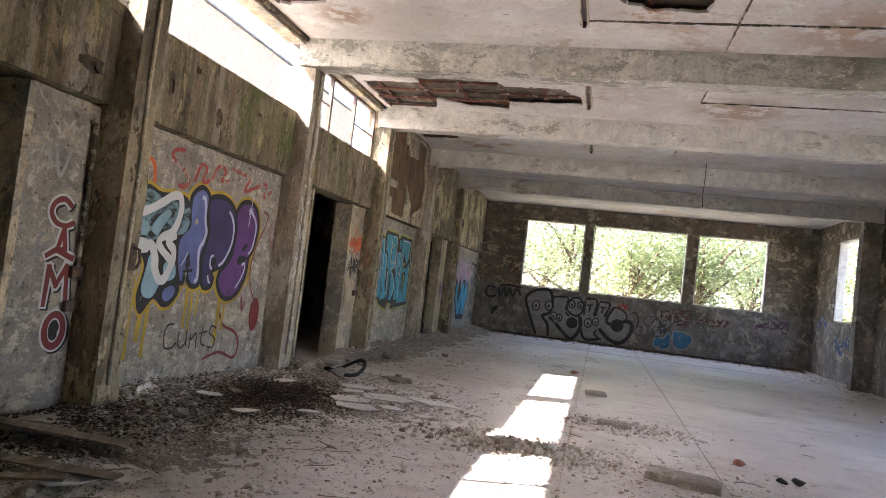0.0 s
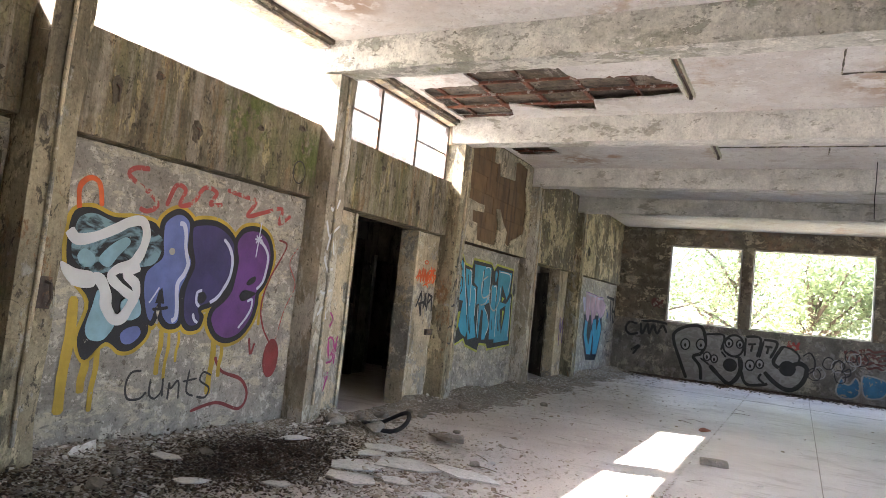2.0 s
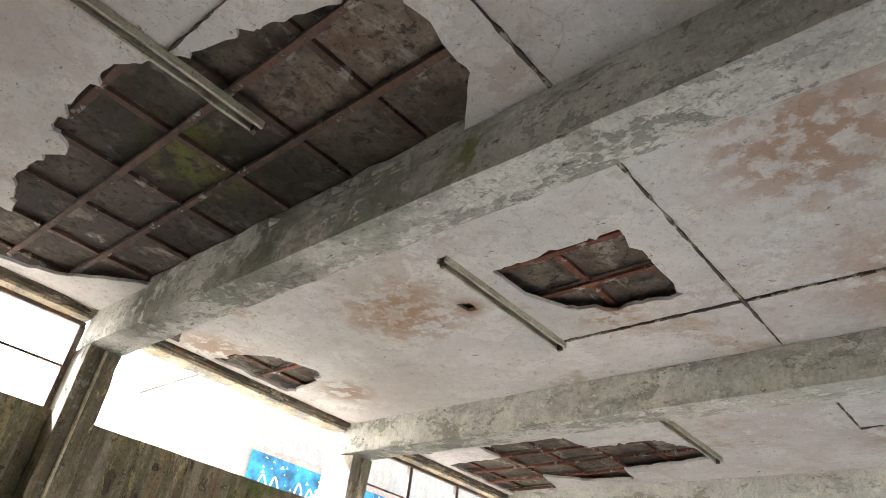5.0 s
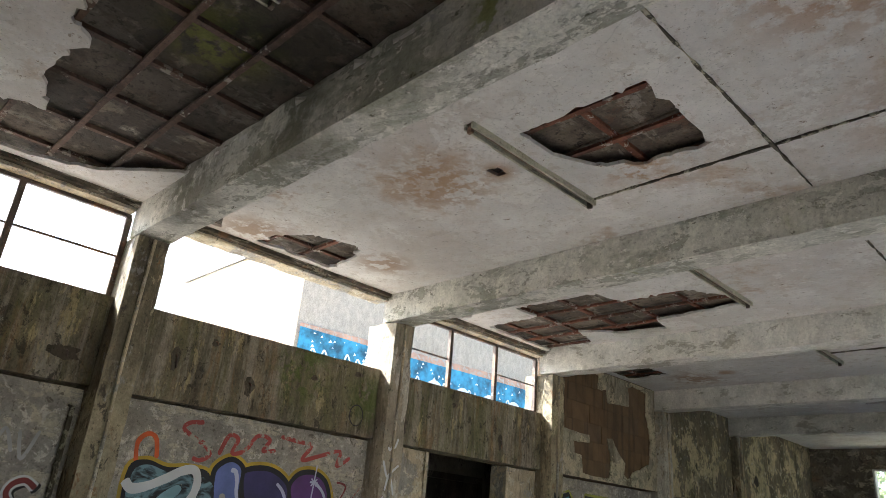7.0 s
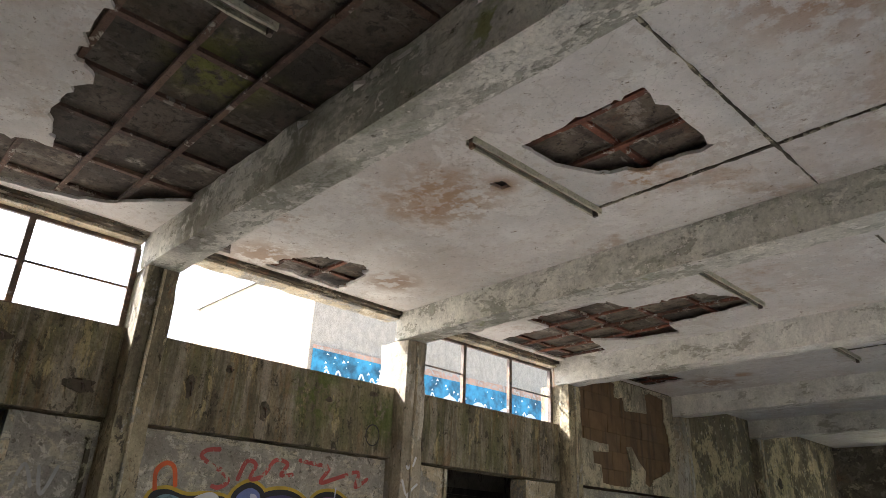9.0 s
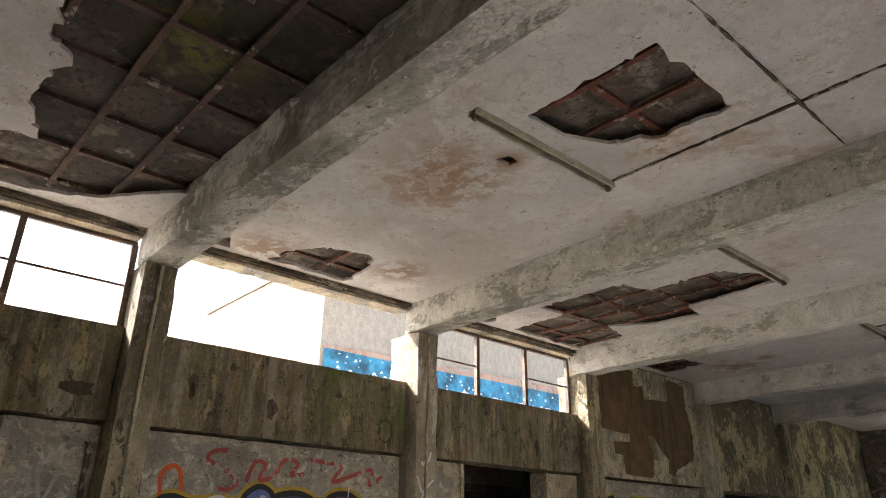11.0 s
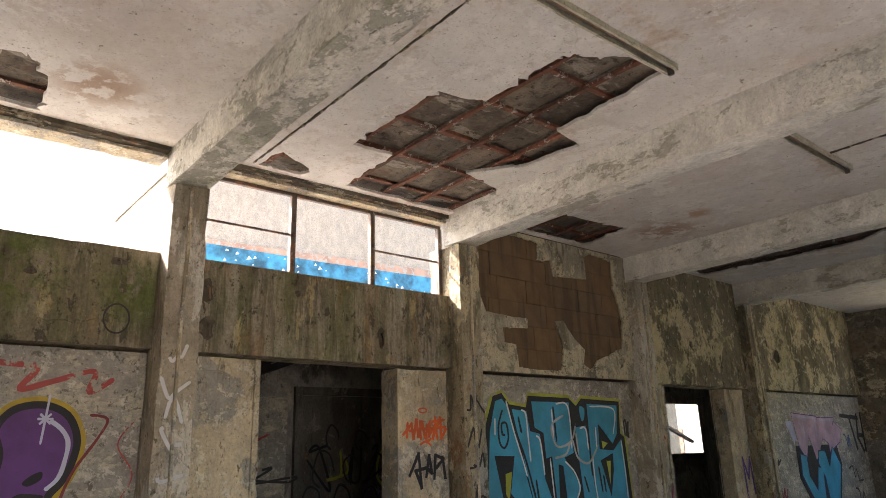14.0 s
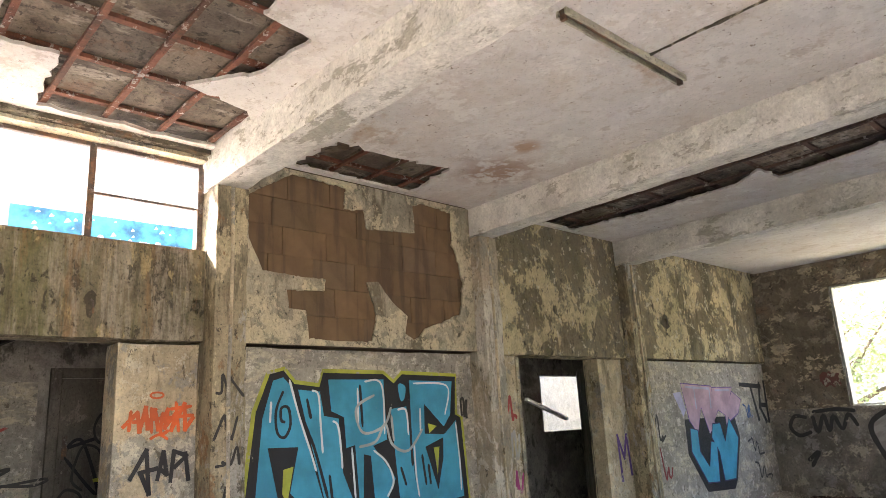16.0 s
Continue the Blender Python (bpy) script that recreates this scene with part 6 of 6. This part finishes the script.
bm = bmesh.new()
nx, ny = 60, 400
grid = [[bm.verts.new((LOW - 0.01 + 2.7 * i / nx, -1 + 21.9 * j / ny, heap_height(LOW + 2.7 * i / nx, -1 + 21.9 * j / ny) - 0.014 + 0.014 * noise.noise(Vector((i * 0.7, j * 0.7, 0))) + 0.012 * noise.noise(Vector((i * 0.31, j * 0.37, 5))))) for j in range(ny + 1)] for i in range(nx + 1)]
for i in range(nx):
    for j in range(ny):
        bm.faces.new((grid[i][j], grid[i + 1][j], grid[i + 1][j + 1], grid[i][j + 1]))
tagged(part("rubble_drift", bm, "dirt", smooth=True), "grey-brown drift of plaster dust along the wall", "rubble", kind="stuff")


def near_wall(r):
    x = LOW + 0.05 + min(3.6, r.expovariate(0.95))
    y = r.uniform(1.0, 20.6) if r.random() < 0.45 else r.uniform(2.0, 8.5)
    return x, y, heap_height(x, y)


def around(cx, cy, sx, sy, h=0.0):
    def pick(r):
        x, y = r.gauss(cx, sx), r.gauss(cy, sy)
        k = math.exp(-(((x - cx) / sx) ** 2 + ((y - cy) / sy) ** 2) / 2)
        return max(LOW + 0.03, x), y, h * k * r.random() + heap_height(x, y)
    return pick


chip_field("plaster_chips", 900, near_wall, lambda r: r.uniform(0.02, 0.06), "chips", "larger flakes of fallen plaster along the wall", 0.004, 12, 0.07)
chip_field("plaster_chips", 34000, near_wall, lambda r: 0.004 + min(0.03, r.expovariate(170)), "chips", "broken plaster chips scattered along the wall", 0.003, 1, 0.2)
chip_field("plaster_chips", 1500, lambda r: (r.uniform(-3.5, 5.7), r.uniform(0.5, 20.7), 0), lambda r: 0.004 + min(0.03, r.expovariate(150)), "chips", "small plaster crumbs scattered across the floor", 0, 2, 0.15)
chip_field("plaster_chips", 2600, around(-0.5, 5.75, 0.36, 0.2, 0.06), lambda r: 0.005 + min(0.035, r.expovariate(90)), "chips", "crumbled mortar around the small rubble pile", 0, 3, 0.5)
chip_field("plaster_chips", 1800, around(0.35, 7.45, 0.42, 0.24, 0.03), lambda r: 0.005 + min(0.03, r.expovariate(100)), "chips", "crumbled mortar around the broken block", 0, 4)
chip_field("plaster_chips", 3200, around(0.5, 5.5, 0.65, 0.5, 0.0), lambda r: 0.004 + min(0.03, r.expovariate(120)), "chips", "mortar crumbs beside the concrete slab", 0, 5, 0.15)
chip_field("plaster_chips", 2400, lambda r: (5.85 - min(2.5, r.expovariate(1.6)), r.uniform(6, 20.7), 0), lambda r: 0.005 + min(0.03, r.expovariate(100)), "chips", "dark grit along the foot of the wall", 0, 6)
chip_field("dead_leaves", 9000, around(-2.85, 6.0, 0.36, 0.62, 0.06), lambda r: r.uniform(0.006, 0.024), "litter", "dark brown heap of rotten dead leaves", 0, 7, 0.1)
chip_field("plaster_chips", 2600, around(-2.1, 6.6, 0.45, 0.4, 0.02), lambda r: r.uniform(0.012, 0.05), "chips", "pale flakes round the fallen ceiling boards", 0, 14, 0.08)
chip_field("dead_leaves", 2500, around(-2.35, 6.5, 0.35, 0.35, 0.02), lambda r: r.uniform(0.006, 0.02), "litter", "dark leaf crumbs between the fallen boards", 0, 15, 0.1)
chip_field("dead_leaves", 6500, lambda r: (r.uniform(-3.6, 5.7), NORTH - 0.04 - r.expovariate(4), 0.02 * r.random()), lambda r: r.uniform(0.015, 0.05), "litter", "brown leaf litter at the foot of the end wall", 0, 8, 0.12)
chip_field("dead_leaves", 2600, around(-3.2, 3.9, 0.3, 0.6, 0.06), lambda r: r.uniform(0.006, 0.024), "litter", "dark leaf litter beside the doorway", 0, 9, 0.12)
rnd = random.Random(31)
tw = bmesh.new()
for _ in range(230):
    x, y, z = near_wall(rnd) if rnd.random() < 0.93 else (rnd.uniform(-2, 3), rnd.uniform(4, 12), 0)
    a, l = rnd.uniform(0, math.tau), rnd.uniform(0.06, 0.3)
    b = rod([(x, y, z + 0.012), (x + math.cos(a) * l * 0.5, y + math.sin(a) * l * 0.5, z + 0.014 + rnd.uniform(0, 0.012)), (x + math.cos(a + 0.12) * l, y + math.sin(a + 0.12) * l, z + 0.012)], rnd.uniform(0.0015, 0.004), 5)
    me = bpy.data.meshes.new("tmp")
    b.to_mesh(me), b.free()
    tw.from_mesh(me)
    bpy.data.meshes.remove(me)
tagged(part("twigs", tw, "wood"), "dry twigs and splinters lying in the rubble", "twigs", kind="stuff")


def boulder(x, y, s, seed, material="chunk", label="broken lump of concrete in the rubble", squash=0.6, name="concrete_chunk", z=0.0, category="rubble"):
    bm = bmesh.new()
    bmesh.ops.create_icosphere(bm, subdivisions=2, radius=1)
    r = random.Random(seed)
    cuts = [(Vector((r.gauss(0, 1), r.gauss(0, 1), r.gauss(0, 1))).normalized(), r.uniform(0.45, 0.8)) for _ in range(7)]
    for v in bm.verts:
        for n, d in cuts:
            k = v.co.dot(n)
            if k > d:
                v.co -= n * (k - d)
        v.co += noise.noise_vector(v.co * 2 + Vector((seed, 0, 0))) * 0.06
        v.co = Vector((v.co.x * s * 1.2, v.co.y * s, v.co.z * s * squash))
    lo = min(v.co.z for v in bm.verts)
    ob = part(name, bm, material)
    ob.matrix_basis = pose(x, y, z - lo - 0.004, 0, 0, r.uniform(0, 360))
    return tagged(ob, label, category, "rubble lumps")


r = random.Random(55)
for i in range(16):
    boulder(-0.5 + r.gauss(0, 0.26), 5.75 + r.gauss(0, 0.12), r.uniform(0.03, 0.085), 300 + i)
for i in range(5):
    boulder(0.33 + r.gauss(0, 0.25), 7.45 + r.gauss(0, 0.1), r.uniform(0.03, 0.08), 330 + i)
for i in range(22):
    y = r.uniform(2.2, 12)
    x = LOW + 0.25 + r.expovariate(1.6)
    boulder(x, y, r.uniform(0.03, 0.09), 350 + i, z=heap_height(x, y) - 0.01)
for i, (x, y, s) in enumerate(((-3.35, 3.6, 0.14), (-3.2, 3.95, 0.09), (-3.35, 3.1, 0.12), (-3.35, 7.6, 0.12), (-2.95, 7.75, 0.12))):
    boulder(x, y, s, 400 + i, z=0.02)
for i, (x, y, s) in enumerate(((1.66, 6.0, 0.05), (1.80, 6.02, 0.06))):
    boulder(x, y, s, 420 + i, "rubber", "dark lump of rubbish on the bare floor")
boulder(1.42, 6.45, 0.055, 431, "brick_red", "worn fragment of red brick", name="brick_piece", category="brick")
boulder(-0.22, 12.0, 0.09, 432, "brick_red", "worn fragment of red brick", 0.4, name="brick_piece", category="brick")
slab = part("concrete_slab", rough_block(-0.28, 0.28, -0.15, 0.15, 0, 0.075, 0.06, 0.016, 2), "chunk")
slab.matrix_basis = pose(0.83, 5.42, 0.0, 0, 1, -14)
tagged(slab, "broken flat concrete slab lying on the floor", "slab")
for x, y, a in ((0.15, 9.62, 10), (0.36, 7.35, -8), (-2.25, 8.15, 25)):
    b = part("hollow_block", rough_block(-0.15, 0.15, -0.08, 0.08, 0, 0.07, 0.05, 0.014, x), "chunk")
    b.matrix_basis = pose(x, y, -0.002, 0, 0, a)
    tagged(b, "weathered block lying among mortar crumbs", "block", "loose blocks")
r = random.Random(66)
for i, (x, y, w, l, a) in enumerate(((-2.0, 6.85, 0.36, 0.26, 20), (-1.58, 7.0, 0.40, 0.17, -6), (-2.3, 6.5, 0.26, 0.2, 50), (-2.1, 6.15, 0.3, 0.18, 5), (-2.45, 7.25, 0.24, 0.16, 35), (-2.45, 6.95, 0.2, 0.14, 75), (-1.8, 6.35, 0.12, 0.1, 30), (-1.45, 6.2, 0.14, 0.08, 10), (-2.35, 5.6, 0.12, 0.08, 40),
                                      (-3.2, 5.35, 0.15, 0.1, 12), (-2.75, 5.2, 0.13, 0.09, 60), (-2.2, 4.9, 0.1, 0.07, 0), (-2.6, 3.0, 0.18, 0.12, 33), (-3.15, 6.75, 0.16, 0.1, 80))):
    k = r.randint(5, 7)
    ring = ragged([(w * math.cos(j * math.tau / k + r.uniform(-0.3, 0.3)) * r.uniform(0.7, 1.1), l * math.sin(j * math.tau / k + r.uniform(-0.3, 0.3)) * r.uniform(0.7, 1.1)) for j in range(k)], 0.05, 0.012, i)
    b = part("ceiling_fragment", sheet_with_holes(ring, [], lambda u, v: (u, v, 0), (0, 0, 0.008)), "sheet")
    b.matrix_basis = pose(x, y, heap_height(x, y) + 0.022, r.uniform(-2.5, 2.5), r.uniform(0, 4), a)
    tagged(b, "broken white ceiling board fragment on the rubble", "board", "fallen ceiling boards")
leaf_board = part("ceiling_fragment", sheet_with_holes(ragged([(-0.16, 0), (0.17, 0), (0.2, 0.15), (0.02, 0.12)], 0.04, 0.008, 3), [], lambda u, v: (0, u, v), (0.012, 0, 0)), "sheet")
leaf_board.matrix_basis = pose(-3.5, 4.83, 0.06, 0, -38, 0)
tagged(leaf_board, "white board scrap leaning at the foot of the wall", "board", "fallen ceiling boards")


def plank(x, y, z, length, width, turn, tilt, seed):
    bm = rough_block(-length / 2, length / 2, -width / 2, width / 2, 0, 0.025, 0.09, 0.008, seed)
    ob = part("plank", bm, "wood")
    ob.matrix_basis = pose(x, y, z, 0, tilt, turn)
    tagged(ob, "weathered grey plank lying in the rubble", "plank", "loose planks")


plank(-2.85, 3.02, 0.07, 1.0, 0.12, 12, 3, 1)
plank(-2.9, 2.78, 0.05, 0.8, 0.09, 22, -2, 2)
plank(-3.1, 3.45, 0.12, 0.9, 0.14, 20, 6, 3)
plank(-2.3, 8.05, 0.03, 0.35, 0.12, -30, 2, 4)
# bicycle tyre
tyre = bmesh.new()
N, K = 40, 8
rings = []
for i in range(N):
    a = i * math.tau / N
    R = 0.24
    c = Vector((R * math.cos(a), R * math.sin(a) * 0.8, 0.035 + 0.05 * math.sin(a * 2 + 0.5) + 0.05 * math.cos(a)))
    d = Vector((math.cos(a), math.sin(a), 0))
    rings.append([tyre.verts.new(c + d * 0.024 * math.cos(b) + Vector((0, 0, 0.024 * math.sin(b)))) for b in (j * math.tau / K for j in range(K))])
for i in range(N):
    for j in range(K):
        tyre.faces.new((rings[i][j], rings[(i + 1) % N][j], rings[(i + 1) % N][(j + 1) % K], rings[i][(j + 1) % K]))
t = part("bicycle_tyre", tyre, "rubber", smooth=True)
t.matrix_basis = pose(-2.92, 7.95, 0.07, 8, 0, 20)
tagged(t, "buckled black bicycle tyre lying on the rubble", "tyre")
# roof timber fallen across the far room
timber = part("fallen_batten", rough_block(-0.03, 0.03, -0.5, 0.5, -0.025, 0.025, 0.1, 0.006, 5), "sheet")
timber.matrix_basis = pose(-4.4, 15.45, 1.70, -16.5, 0, 6)
tagged(timber, "splintered roof batten hanging across the doorway", "batten")
# hanging wire from the ceiling
hook = part("hanging_wire", rod([(1.7, 12.9, CEIL), (1.7, 12.9, 3.75), (1.69, 12.91, 3.45), (1.7, 12.9, 3.2)], 0.006), "rubber")
tagged(hook, "thin wire hanging down from the ceiling", "wire")

# ---- small fittings ----
ring_mark = thing("formwork_ring", "dark round ring mark on the concrete panel", "stain")
line(ring_mark, [(6.95 + 0.09 * math.cos(a), 2.56 + 0.11 * math.sin(a)) for a in (i * math.tau / 9 for i in range(9))], 0.014, "soft_black", west(1, UP), closed=True)
bracket = thing("wall_bracket", "rusted steel bracket bolted to the column", "bracket")
part("plate", rough_block(FRONT + 0.004, FRONT + 0.02, 4.36, 4.46, 1.12, 1.34, 0.04, 0.006), "metal", bracket)
part("hook", rod([(FRONT + 0.02, 4.41, 1.3), (FRONT + 0.07, 4.41, 1.29), (FRONT + 0.08, 4.42, 1.2), (FRONT + 0.05, 4.42, 1.14)], 0.012), "metal", bracket)
faint = thing("graffiti_scrawl", "faint washed-out white scrawl on the pier", "graffiti")
for pts in ([(3.66, 1.75), (3.72, 1.95), (3.8, 1.78)], [(3.82, 1.95), (3.88, 1.74), (3.96, 1.96)], [(3.75, 1.2), (3.8, 1.32), (3.9, 1.3), (3.86, 1.15)], [(3.66, 0.95), (3.78, 1.2), (3.88, 1.28)]):
    line(faint, pts, 0.03, "silver", west(0.2))

# ---- roof panels between the battens, where the ceiling has come down ----
for k, x, y in roof_cells:
    if any(min(p[0] for p in h) - 0.4 < x < max(p[0] for p in h) + 0.4 and min(p[1] for p in h) - 0.3 < y < max(p[1] for p in h) + 0.3 for h in HOLES[k]):
        sag = 0.004 * math.sin(x * 7 + y * 5)
        part("panel", block(x - 0.294, x + 0.294, y - 0.209, y + 0.209, CEIL + 0.099 + 0.4 * sag, CEIL + 0.1045), "deck_panel", roof)
